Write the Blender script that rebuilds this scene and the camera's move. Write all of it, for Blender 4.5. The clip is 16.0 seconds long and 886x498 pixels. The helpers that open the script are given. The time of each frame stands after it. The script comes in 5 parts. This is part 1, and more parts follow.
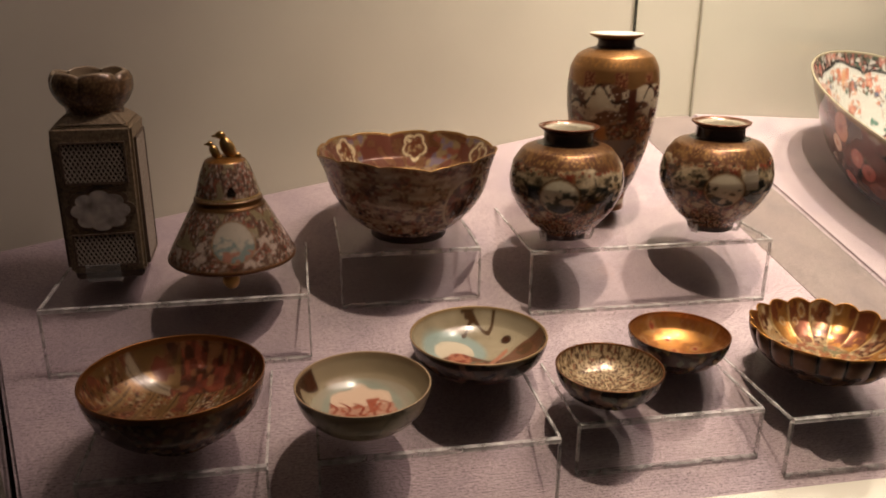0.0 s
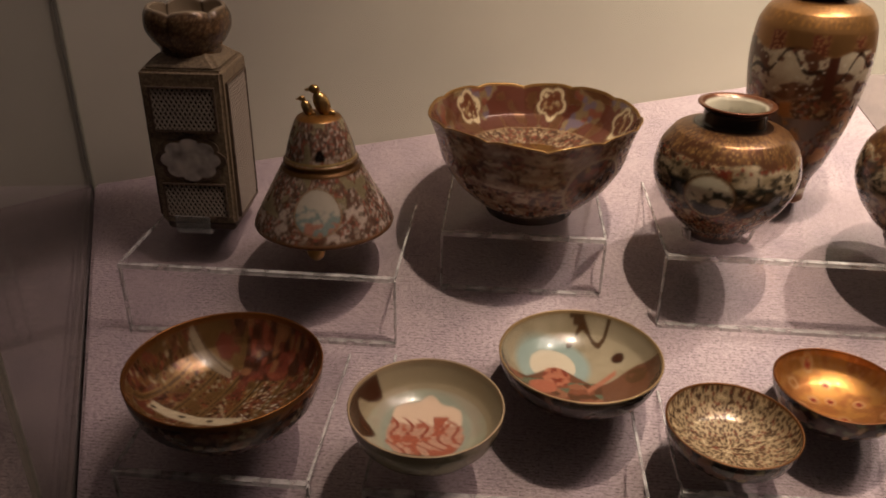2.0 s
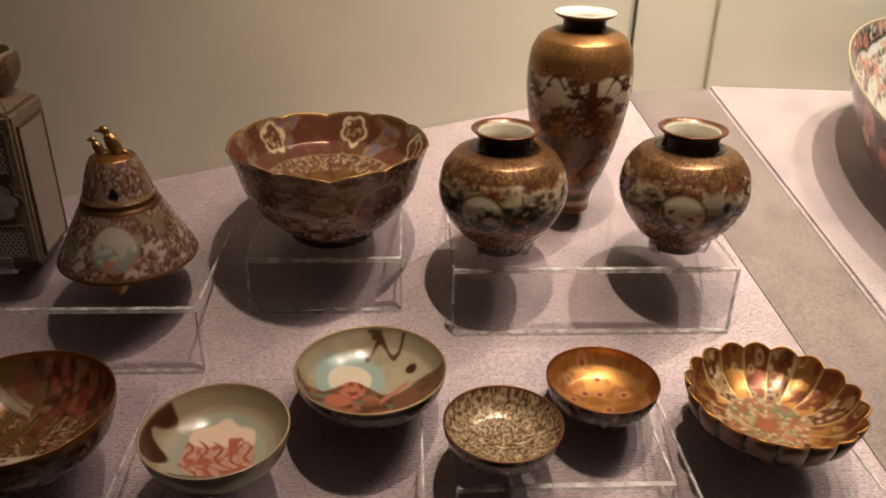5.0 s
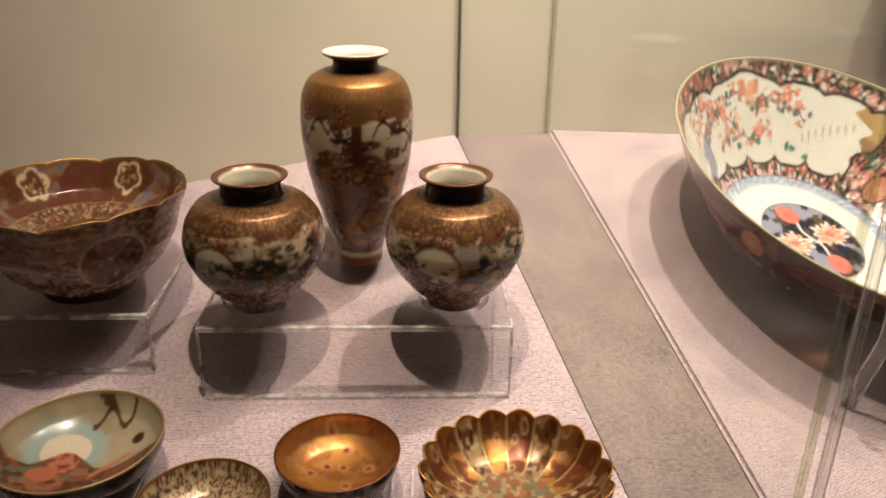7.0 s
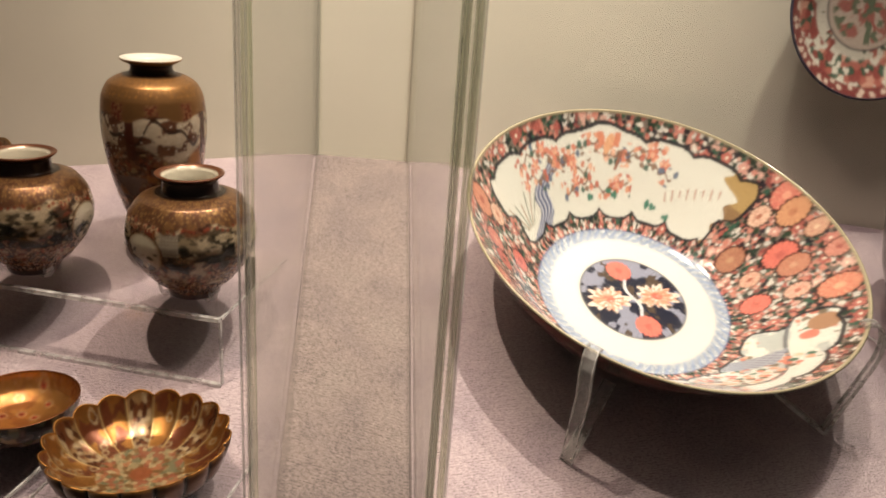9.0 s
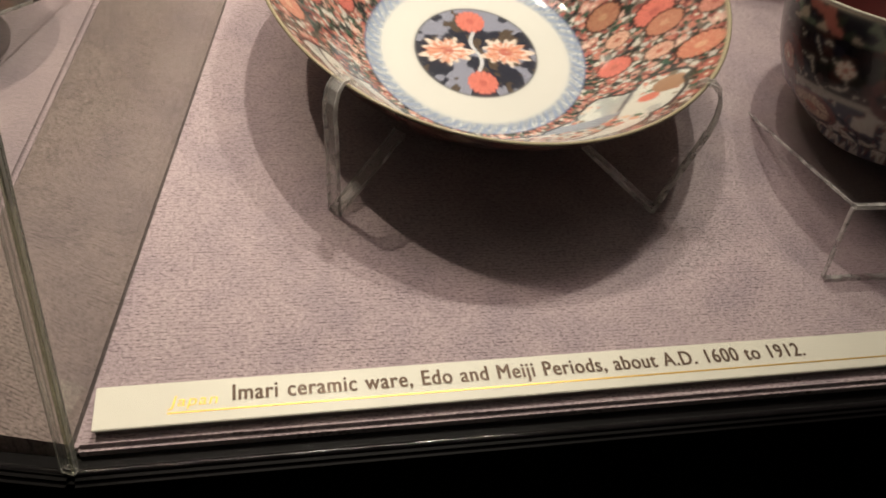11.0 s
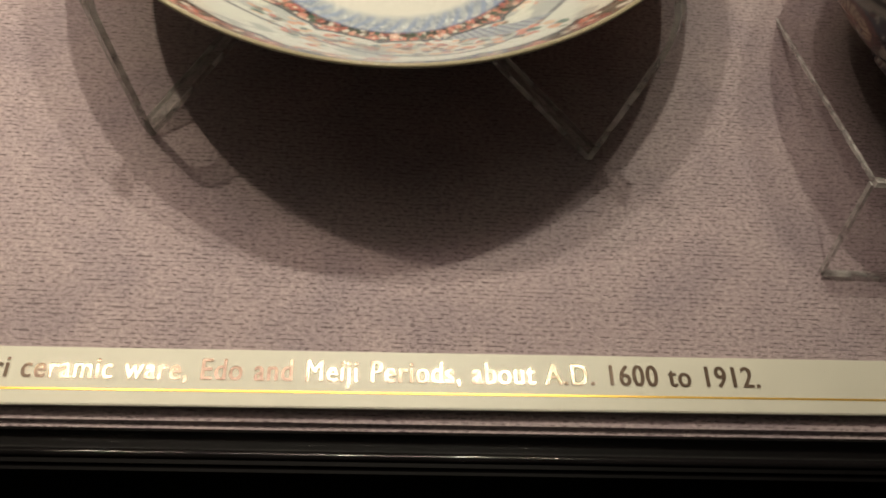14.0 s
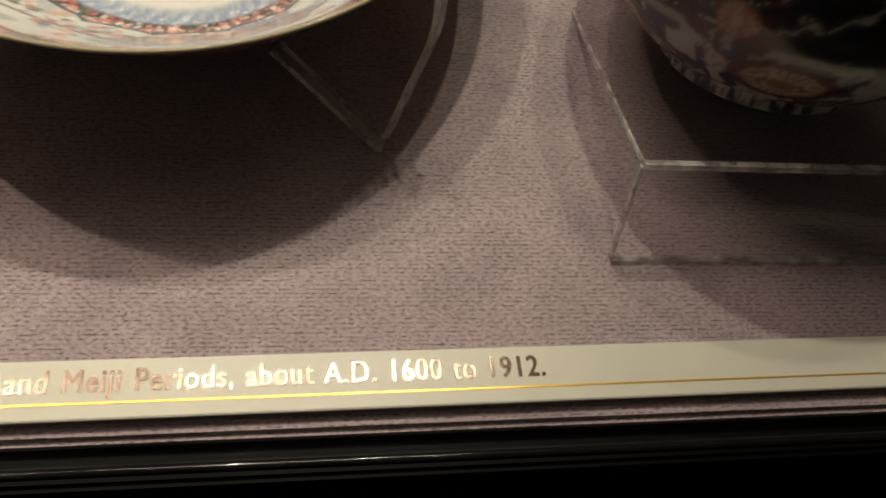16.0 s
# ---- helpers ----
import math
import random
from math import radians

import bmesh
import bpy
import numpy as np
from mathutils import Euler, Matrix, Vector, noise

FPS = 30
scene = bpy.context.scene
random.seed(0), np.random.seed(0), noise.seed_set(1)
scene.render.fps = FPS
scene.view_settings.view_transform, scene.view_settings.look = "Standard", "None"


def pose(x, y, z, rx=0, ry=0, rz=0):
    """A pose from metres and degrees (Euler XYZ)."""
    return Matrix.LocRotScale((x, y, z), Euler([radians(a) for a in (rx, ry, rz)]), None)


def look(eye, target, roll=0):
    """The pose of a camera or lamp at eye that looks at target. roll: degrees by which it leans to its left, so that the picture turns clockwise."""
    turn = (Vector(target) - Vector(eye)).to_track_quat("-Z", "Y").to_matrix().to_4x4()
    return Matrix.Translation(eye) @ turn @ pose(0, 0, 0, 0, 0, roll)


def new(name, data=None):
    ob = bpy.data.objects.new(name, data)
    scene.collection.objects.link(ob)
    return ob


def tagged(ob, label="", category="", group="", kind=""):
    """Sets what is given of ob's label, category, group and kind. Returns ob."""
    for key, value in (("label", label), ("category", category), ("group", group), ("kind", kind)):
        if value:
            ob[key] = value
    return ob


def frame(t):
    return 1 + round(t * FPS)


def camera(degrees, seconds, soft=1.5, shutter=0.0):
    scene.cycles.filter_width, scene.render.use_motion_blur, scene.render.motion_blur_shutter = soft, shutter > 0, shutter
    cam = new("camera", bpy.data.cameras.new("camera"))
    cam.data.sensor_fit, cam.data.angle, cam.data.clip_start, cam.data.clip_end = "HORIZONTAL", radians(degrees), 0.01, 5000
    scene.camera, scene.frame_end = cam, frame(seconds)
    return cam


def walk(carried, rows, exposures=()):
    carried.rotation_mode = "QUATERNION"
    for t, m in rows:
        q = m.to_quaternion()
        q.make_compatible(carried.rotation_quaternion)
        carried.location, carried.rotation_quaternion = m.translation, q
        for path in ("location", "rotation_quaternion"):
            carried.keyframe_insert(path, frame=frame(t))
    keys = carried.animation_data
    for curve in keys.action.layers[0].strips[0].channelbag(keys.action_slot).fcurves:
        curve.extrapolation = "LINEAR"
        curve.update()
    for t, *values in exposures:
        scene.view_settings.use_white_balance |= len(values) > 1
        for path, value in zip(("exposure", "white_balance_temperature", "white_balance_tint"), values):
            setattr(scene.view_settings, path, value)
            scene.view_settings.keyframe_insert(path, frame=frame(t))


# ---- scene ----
cam = camera(57.9, 16.0, 1.8)
PATH = [
    (0, (-0.0342, -0.0851, 0.3849), (0.1310, 0.8448, 0.0563), 0.34),
    (0.5, (0.0428, -0.0844, 0.3907), (0.0896, 0.8542, 0.0489), 0.63),
    (1, (0.0766, -0.0477, 0.3994), (0.0817, 0.8849, 0.0386), 0.87),
    (1.5, (0.0659, 0.0209, 0.4156), (0.0070, 0.9219, -0.0143), 0.60),
    (2, (0.0581, 0.0579, 0.4292), (-0.0143, 0.9434, -0.0298), 0.86),
    (2.5, (0.0581, 0.0538, 0.4376), (-0.0082, 0.9378, -0.0252), 1.28),
    (3, (0.0643, 0.0412, 0.4470), (0.0058, 0.9369, 0.0062), 1.17),
    (3.5, (0.0774, 0.0311, 0.4551), (0.0370, 0.9309, 0.0207), 1.06),
    (4, (0.0979, 0.0243, 0.4615), (0.0830, 0.9232, 0.0236), 0.99),
    (4.5, (0.1263, 0.0217, 0.4657), (0.1409, 0.9169, 0.0202), 0.98),
    (5, (0.1632, 0.0243, 0.4674), (0.2086, 0.9156, 0.0161), 1.07),
    (5.5, (0.2091, 0.0330, 0.4661), (0.2841, 0.9232, 0.0167), 1.29),
    (6, (0.2645, 0.0487, 0.4616), (0.3659, 0.9437, 0.0273), 1.68),
    (6.5, (0.3333, 0.0644, 0.4484), (0.4149, 0.9726, 0.0379), 1.21),
    (7, (0.4084, 0.0780, 0.4518), (0.4445, 0.9931, 0.0502), 0.83),
    (7.5, (0.5325, 0.0700, 0.4595), (0.5227, 0.9950, 0.0799), 1.73),
    (8, (0.6359, 0.0671, 0.4597), (0.5649, 0.9967, 0.0980), 2.24),
    (8.5, (0.7370, 0.0627, 0.4566), (0.6153, 0.9910, 0.1054), 3.17),
    (9, (0.8326, 0.0613, 0.4495), (0.6714, 0.9830, 0.0967), 4.29),
    (9.5, (0.9198, 0.0674, 0.4375), (0.7304, 0.9766, 0.0668), 5.39),
    (10, (0.9955, 0.0857, 0.4198), (0.7896, 0.9748, 0.0110), 6.26),
    (10.5, (1.0566, 0.1206, 0.3955), (0.8465, 0.9780, -0.0744), 6.68),
    (11, (1.1002, 0.1767, 0.3637), (0.8992, 0.9838, -0.1914), 6.43),
    (11.5, (1.1323, 0.2555, 0.3433), (0.9461, 1.0309, -0.2601), 7.49),
    (12, (1.1463, 0.3073, 0.3329), (0.9506, 1.0369, -0.3224), 7.28),
    (12.5, (1.1931, 0.3543, 0.3297), (0.9381, 1.0473, -0.3447), 6.27),
    (13, (1.2112, 0.3981, 0.3276), (0.9119, 1.0708, -0.3491), 6.49),
    (13.5, (1.2161, 0.4228, 0.3264), (0.9091, 1.0812, -0.3609), 5.21),
    (14, (1.2240, 0.4341, 0.3214), (0.9351, 1.0864, -0.3793), 5.31),
    (14.5, (1.2458, 0.4497, 0.3184), (0.9793, 1.1027, -0.3906), 5.87),
    (15, (1.2845, 0.4627, 0.3072), (1.0347, 1.1396, -0.3853), 6.37),
    (15.5, (1.2786, 0.4825, 0.3054), (1.1028, 1.1633, -0.4057), 10.39),
    (16, (1.3048, 0.4749, 0.3085), (1.1003, 1.1798, -0.3707), 8.51),
]
walk(cam, [(t, look(eye, target, roll)) for t, eye, target, roll in PATH],
     [(0.0, 0.06, 6500, 7), (1.5, -0.12, 6500, 8), (3.0, -0.08, 6500, 7), (5.5, -0.09, 6450, 4), (7.0, -0.15, 6450, 4), (8.0, -0.18, 6450, 5),
      (10.5, -0.70, 6150, 2), (11.5, -0.92, 6300, 1), (12.5, -1.02, 6500, -3), (16.0, -1.06, 6500, -1)])
# the slope of both display decks, and the turn of the second deck to the first
SLOPE, TURN = radians(22.9), radians(28.05)
SN, CS, TN = math.sin(SLOPE), math.cos(SLOPE), math.tan(SLOPE)


def deck_z(x, y):
    """Height of the first deck (its front runs along x)."""
    return 0.0266 + TN * (y - 0.75)


def deck2_z(x, y):
    """Height of the second deck, turned by TURN."""
    return -0.0349 + TN * (-(x - 1.0) * math.sin(TURN) + (y - 0.8) * math.cos(TURN))


def wall_y(x):
    return 0.911 + 0.2665 * (x + 0.223)


# ---- world, lamps, exposure ----
world = bpy.data.worlds.new("dim_room")
world.use_nodes = True
world.node_tree.nodes["Background"].inputs[0].default_value = (0.9, 0.75, 0.6, 1)
world.node_tree.nodes["Background"].inputs[1].default_value = 0.02
scene.world = world
scene.view_settings.exposure = 0.0


def spot(name, at, aim, watts, size=62, blend=0.8, radius=0.02, colour=(1.0, 0.83, 0.66)):
    d = bpy.data.lights.new(name, "SPOT")
    d.energy, d.spot_size, d.spot_blend, d.shadow_soft_size, d.color = watts, radians(size), blend, radius, colour
    o = new(name, d)
    o.matrix_world = look(at, aim)
    return o


spot("case_spotlight", (0.345, 0.53, 1.52), (0.47, 0.87, 0.05), 67.0, 63, 1.0, 0.016, (1.0, 0.80, 0.61))
spot("case_spotlight", (0.83, 0.905, 1.52), (0.66, 1.02, 0.10), 84.0, 55, 1.0, 0.016, (1.0, 0.86, 0.70))
spot("case_spotlight", (1.14, 1.015, 1.52), (1.06, 0.87, 0.0), 53.0, 70, 1.0, 0.016, (1.0, 0.87, 0.70))
spot("case_spotlight", (1.28, 1.17, 1.52), (1.22, 0.96, -0.05), 26.0, 66, 1.0, 0.016, (1.0, 0.87, 0.70))
# soft lamp added to lift the shadows, in place of bounced light
fill_lamp = bpy.data.lights.new("added_fill_light", "AREA")
fill_lamp.shape, fill_lamp.size, fill_lamp.size_y, fill_lamp.energy, fill_lamp.color = "RECTANGLE", 0.9, 0.22, 13.5, (1.0, 0.74, 0.66)
new("added_fill_light", fill_lamp).matrix_world = pose(0.74, 0.67, 1.585, 0, 0, 22)


# ---- materials ----
def material(name):
    m = bpy.data.materials.new(name)
    m.use_nodes = True
    nt = m.node_tree
    b = nt.nodes["Principled BSDF"]
    return m, nt, b


def node(nt, kind, **inputs):
    n = nt.nodes.new(kind)
    for k, v in inputs.items():
        n.inputs[k.replace("_", " ")].default_value = v
    return n


def ramp(nt, src, stops):
    r = nt.nodes.new("ShaderNodeValToRGB")
    el = r.color_ramp.elements
    while len(el) < len(stops):
        el.new(0.5)
    for e, (p, c) in zip(el, stops):
        e.position, e.color = p, (*c, 1)
    nt.links.new(src, r.inputs[0])
    return r.outputs[0]


def bump(nt, b, height, strength, distance):
    n = node(nt, "ShaderNodeBump", Strength=strength, Distance=distance)
    nt.links.new(height, n.inputs["Height"])
    nt.links.new(n.outputs[0], b.inputs["Normal"])
    return n


def mapped(nt, scale):
    tc = nt.nodes.new("ShaderNodeTexCoord")
    mp = nt.nodes.new("ShaderNodeMapping")
    mp.inputs["Scale"].default_value = scale
    nt.links.new(tc.outputs["Object"], mp.inputs[0])
    return mp.outputs[0]


def plain(name, colour, rough, metal=0.0, vary=0.08, scale=40.0, bumpy=0.0, coat=0.0):
    m, nt, b = material(name)
    n = node(nt, "ShaderNodeTexNoise", Scale=scale, Detail=5.0)
    nt.links.new(mapped(nt, (1, 1, 1)), n.inputs["Vector"])
    lo = tuple(c * (1 - vary) for c in colour)
    hi = tuple(min(1, c * (1 + vary)) for c in colour)
    nt.links.new(ramp(nt, n.outputs[0], [(0.3, lo), (0.7, hi)]), b.inputs["Base Color"])
    b.inputs["Roughness"].default_value, b.inputs["Metallic"].default_value = rough, metal
    b.inputs["Coat Weight"].default_value = coat
    if bumpy:
        bump(nt, b, n.outputs[0], bumpy, 0.002)
    return m


def carpet(name, lo, mid, hi):
    """Knitted display cloth: rows of fine staggered stitches along the local x, with dark gaps and a mottled pile."""
    m, nt, b = material(name)
    warp = node(nt, "ShaderNodeTexNoise", Scale=90.0, Detail=3.0)
    nt.links.new(mapped(nt, (1, 1, 1)), warp.inputs["Vector"])
    off = nt.nodes.new("ShaderNodeVectorMath")
    off.operation = "MULTIPLY_ADD"
    off.inputs[1].default_value = (0.0016, 0.0013, 0.0)
    nt.links.new(warp.outputs["Color"], off.inputs[0])
    nt.links.new(mapped(nt, (1, 1, 1)), off.inputs[2])
    knit = node(nt, "ShaderNodeTexBrick", Scale=1.0, Mortar_Size=0.00062, Mortar_Smooth=0.9, Brick_Width=4.0, Row_Height=0.0029)
    nt.links.new(off.outputs[0], knit.inputs["Vector"])
    dash = node(nt, "ShaderNodeTexNoise", Scale=270.0, Detail=2.0)
    nt.links.new(mapped(nt, (1, 1.7, 1)), dash.inputs["Vector"])
    fleck = node(nt, "ShaderNodeTexNoise", Scale=330.0, Detail=3.0)
    nt.links.new(mapped(nt, (1, 1.5, 1)), fleck.inputs["Vector"])
    soft_ = node(nt, "ShaderNodeTexNoise", Scale=16.0, Detail=5.0)
    nt.links.new(mapped(nt, (1, 1, 1)), soft_.inputs["Vector"])
    gap = node(nt, "ShaderNodeMath")
    gap.operation = "MULTIPLY"
    nt.links.new(knit.outputs["Fac"], gap.inputs[0])
    fr = node(nt, "ShaderNodeMapRange", From_Min=0.48, From_Max=0.60)
    nt.links.new(dash.outputs[0], fr.inputs[0])
    nt.links.new(fr.outputs[0], gap.inputs[1])
    pile = ramp(nt, fleck.outputs[0], [(0.28, tuple(0.62 * c for c in mid)), (0.48, mid), (0.72, hi)])
    mx = nt.nodes.new("ShaderNodeMix")
    mx.data_type = "RGBA"
    nt.links.new(gap.outputs[0], mx.inputs[0])
    nt.links.new(pile, mx.inputs[6])
    mx.inputs[7].default_value = (*lo, 1)
    tint = ramp(nt, soft_.outputs[0], [(0.32, (0.80, 0.79, 0.83)), (0.55, (0.97, 0.95, 0.96)), (0.72, (1.0, 1.0, 1.0))])
    mul = nt.nodes.new("ShaderNodeMix")
    mul.data_type, mul.blend_type = "RGBA", "MULTIPLY"
    mul.inputs[0].default_value = 1.0
    nt.links.new(mx.outputs[2], mul.inputs[6])
    nt.links.new(tint, mul.inputs[7])
    nt.links.new(mul.outputs[2], b.inputs["Base Color"])
    b.inputs["Roughness"].default_value = 0.95
    b.inputs["Specular IOR Level"].default_value = 0.1
    b.inputs["Sheen Weight"].default_value = 0.2
    inv = node(nt, "ShaderNodeMath")
    inv.operation = "SUBTRACT"
    nt.links.new(fleck.outputs[0], inv.inputs[0])
    nt.links.new(gap.outputs[0], inv.inputs[1])
    bump(nt, b, inv.outputs[0], 0.45, 0.0012)
    return m


def clear(name, tint, sheen=0.5, haze=0.0, grainy=(1, 1, 1)):
    """Clear sheet: what lies behind shows through, with the sheen of its surface on top; haze: a share of pale scatter."""
    m, nt, b = material(name)
    nt.nodes.remove(b)
    tr = node(nt, "ShaderNodeBsdfTransparent")
    tr.inputs[0].default_value = (*tint, 1)
    gl = node(nt, "ShaderNodeBsdfGlossy", Roughness=0.03)
    lw = node(nt, "ShaderNodeLayerWeight", Blend=0.5)
    pw = node(nt, "ShaderNodeMath")
    pw.operation = "POWER"
    pw.inputs[1].default_value = 5.0
    nt.links.new(lw.outputs["Facing"], pw.inputs[0])
    mr = node(nt, "ShaderNodeMapRange", To_Min=0.03 if sheen > 0.7 else 0.014, To_Max=sheen)
    nt.links.new(pw.outputs[0], mr.inputs[0])
    mix = nt.nodes.new("ShaderNodeMixShader")
    nt.links.new(mr.outputs[0], mix.inputs[0])
    nt.links.new(tr.outputs[0], mix.inputs[1])
    nt.links.new(gl.outputs[0], mix.inputs[2])
    last = mix.outputs[0]
    if haze:
        n = node(nt, "ShaderNodeTexNoise", Scale=55.0, Detail=2.0)
        nt.links.new(mapped(nt, grainy), n.inputs["Vector"])
        hr = node(nt, "ShaderNodeMapRange", From_Min=0.35, From_Max=0.7, To_Min=haze * 0.3, To_Max=haze * 1.5)
        nt.links.new(n.outputs[0], hr.inputs[0])
        df = node(nt, "ShaderNodeBsdfDiffuse")
        df.inputs[0].default_value = (0.85, 0.83, 0.82, 1)
        mx = nt.nodes.new("ShaderNodeMixShader")
        nt.links.new(hr.outputs[0], mx.inputs[0])
        nt.links.new(last, mx.inputs[1])
        nt.links.new(df.outputs[0], mx.inputs[2])
        last = mx.outputs[0]
    nt.links.new(last, nt.nodes["Material Output"].inputs[0])
    return m


def painted(name, gloss, gold_rough, depth_of_colour):
    """Glazed ceramic: colour and gilding follow the painting laid on the surface."""
    m, nt, b = material(name)
    at = nt.nodes.new("ShaderNodeAttribute")
    at.attribute_name = "paint"
    n = node(nt, "ShaderNodeTexNoise", Scale=420.0, Detail=3.0)
    nt.links.new(mapped(nt, (1, 1, 1)), n.inputs["Vector"])
    tint = ramp(nt, n.outputs[0], [(0.3, (0.86, 0.86, 0.86)), (0.65, (1.0, 1.0, 1.0))])
    mul = nt.nodes.new("ShaderNodeMix")
    mul.data_type, mul.blend_type = "RGBA", "MULTIPLY"
    mul.inputs[0].default_value = 1.0
    hs = node(nt, "ShaderNodeHueSaturation", Saturation=depth_of_colour)
    nt.links.new(at.outputs["Color"], hs.inputs["Color"])
    nt.links.new(hs.outputs[0], mul.inputs[6])
    nt.links.new(tint, mul.inputs[7])
    nt.links.new(mul.outputs[2], b.inputs["Base Color"])
    nt.links.new(at.outputs["Alpha"], b.inputs["Metallic"])
    r = node(nt, "ShaderNodeMapRange", To_Min=gloss, To_Max=gold_rough)
    nt.links.new(at.outputs["Alpha"], r.inputs[0])
    nt.links.new(r.outputs[0], b.inputs["Roughness"])
    b.inputs["Coat Weight"].default_value = 0.08
    b.inputs["Coat Roughness"].default_value = 0.08
    b.inputs["Specular IOR Level"].default_value = 0.42
    bump(nt, b, n.outputs[0], 0.10, 0.0006)
    return m


TAUPE = carpet("taupe_knit_cloth", (0.11, 0.088, 0.08), (0.26, 0.215, 0.20), (0.34, 0.285, 0.265))
CARPET = carpet("lilac_knit_cloth", (0.16, 0.12, 0.125), (0.52, 0.43, 0.455), (0.64, 0.54, 0.56))
WALL = plain("cream_wall_paint", (0.72, 0.69, 0.58), 0.75, vary=0.03, scale=9.0, bumpy=0.05)
BLACK = plain("black_lacquer", (0.004, 0.0035, 0.004), 0.5, vary=0.3, scale=30.0)
BLACK.node_tree.nodes["Principled BSDF"].inputs["Specular IOR Level"].default_value = 0.06
NOSE = plain("polished_black_nosing", (0.01, 0.009, 0.01), 0.10, vary=0.3, scale=25.0, bumpy=0.25, coat=0.6)
DARK = plain("dark_room_paint", (0.03, 0.027, 0.025), 0.9, vary=0.1, scale=4.0)
GLASS = clear("clear_glass", (0.994, 0.996, 0.992), 0.80)
# thin pale haze lifts the darks, in place of veiling glare
FRONT_GLASS = clear("front_glass_with_glare_haze", (0.994, 0.996, 0.992), 0.80, 0.022, (0.2, 0.2, 0.2))
GLASS_EDGE = clear("polished_glass_edge", (0.93, 0.95, 0.86), 0.22, 0.16, (9, 9, 0.03))
GLASS_BEAD = clear("joint_bead_glare_streaks", (0.985, 0.985, 0.97), 0.35, 0.26, (9, 9, 0.03))
ACRYLIC = clear("clear_acrylic", (0.985, 0.98, 0.98), 0.4)
ARM = clear("scuffed_acrylic", (0.95, 0.95, 0.94), 0.7, 0.16)
# the pale haze in this colour stands in for bright edge glints
ACRYLIC_EDGE = clear("acrylic_edge_pale_glint", (0.95, 0.94, 0.94), 0.7, 0.40)
GOLD = plain("worn_gilding", (0.42, 0.26, 0.10), 0.30, metal=0.9, vary=0.3, scale=120.0, bumpy=0.1)
GLAZE = painted("painted_gilt_glaze", 0.22, 0.44, 0.95)
PORCELAIN = painted("painted_porcelain_glaze", 0.10, 0.22, 0.80)
STONE = plain("tan_gilt_stoneware", (0.215, 0.16, 0.10), 0.5, metal=0.12, vary=0.45, scale=420.0, bumpy=0.5)
STONE_DARK = plain("brown_stoneware", (0.10, 0.068, 0.046), 0.5, vary=0.35, scale=200.0, bumpy=0.3)
LATTICE_TAN = plain("pale_lattice_clay", (0.42, 0.36, 0.30), 0.55, vary=0.2, scale=300.0)
HOLLOW_SHADE = plain("painted_hollow_shade", (0.02, 0.015, 0.012), 0.9)
CARD = plain("cream_label_card", (0.77, 0.75, 0.65), 0.42, vary=0.02, scale=30.0)
FOIL = plain("brown_foil_letters", (0.29, 0.21, 0.165), 0.10, metal=0.45, vary=0.15, scale=900.0, bumpy=0.05)
YELLOW = plain("yellow_gold_foil", (0.80, 0.50, 0.08), 0.3, metal=0.5, vary=0.1, scale=500.0)


# ---- mesh helpers ----
def part(name, bm, mat, parent=None, label="", smooth=False):
    me = bpy.data.meshes.new(name)
    bmesh.ops.recalc_face_normals(bm, faces=bm.faces)
    bm.to_mesh(me)
    bm.free()
    me.materials.append(mat)
    if smooth:
        me.shade_smooth()
    o = new(name, me)
    if parent is not None:
        o.parent = parent
    if label:
        tagged(o, label)
    return o


def empty(name, m, label, category, group="", kind=""):
    o = new(name)
    o.empty_display_size = 0.02
    o.matrix_world = m
    return tagged(o, label, category, group, kind)


def prism(low, high):
    """A solid between two rings of equal length."""
    bm = bmesh.new()
    a = [bm.verts.new(p) for p in low]
    b = [bm.verts.new(p) for p in high]
    n = len(a)
    bm.faces.new(a[::-1])
    bm.faces.new(b)
    for i in range(n):
        bm.faces.new((a[i], a[(i + 1) % n], b[(i + 1) % n], b[i]))
    return bm


def box(x0, x1, y0, y1, z0, z1, bevel=0.0):
    bm = prism([(x0, y0, z0), (x1, y0, z0), (x1, y1, z0), (x0, y1, z0)], [(x0, y0, z1), (x1, y0, z1), (x1, y1, z1), (x0, y1, z1)])
    if bevel:
        bmesh.ops.bevel(bm, geom=list(bm.edges), offset=bevel, segments=2, affect="EDGES")
    return bm


def strip(points, width, thick, across=(1, 0, 0)):
    """A bent flat bar through points; width along across."""
    bm = bmesh.new()
    across = Vector(across).normalized()
    pts = [Vector(p) for p in points]
    rings = []
    for i, p in enumerate(pts):
        d = (pts[min(i + 1, len(pts) - 1)] - pts[max(i - 1, 0)]).normalized()
        n = across.cross(d).normalized()
        rings.append([bm.verts.new(p + across * (sx * width / 2) + n * (sn * thick / 2)) for sx, sn in ((-1, -1), (1, -1), (1, 1), (-1, 1))])
    for a, b in zip(rings, rings[1:]):
        for k in range(4):
            bm.faces.new((a[k], a[(k + 1) % 4], b[(k + 1) % 4], b[k]))
    bm.faces.new(rings[0][::-1])
    bm.faces.new(rings[-1])
    return bm


def ball(centre, r, squash=(1, 1, 1), seg=16):
    bm = bmesh.new()
    bmesh.ops.create_uvsphere(bm, u_segments=seg, v_segments=seg // 2, radius=r)
    bmesh.ops.scale(bm, vec=squash, verts=bm.verts)
    bmesh.ops.translate(bm, vec=centre, verts=bm.verts)
    return bm


# ---- the setting ----
LEFT = [(-0.263, 0.465), (0.642, 0.465), (0.463, 1.094), (-0.406, 0.862)]
RIGHT = [(0.7635, 0.4890), (1.5568, 0.9250), (1.503, 1.371), (0.590, 1.128)]


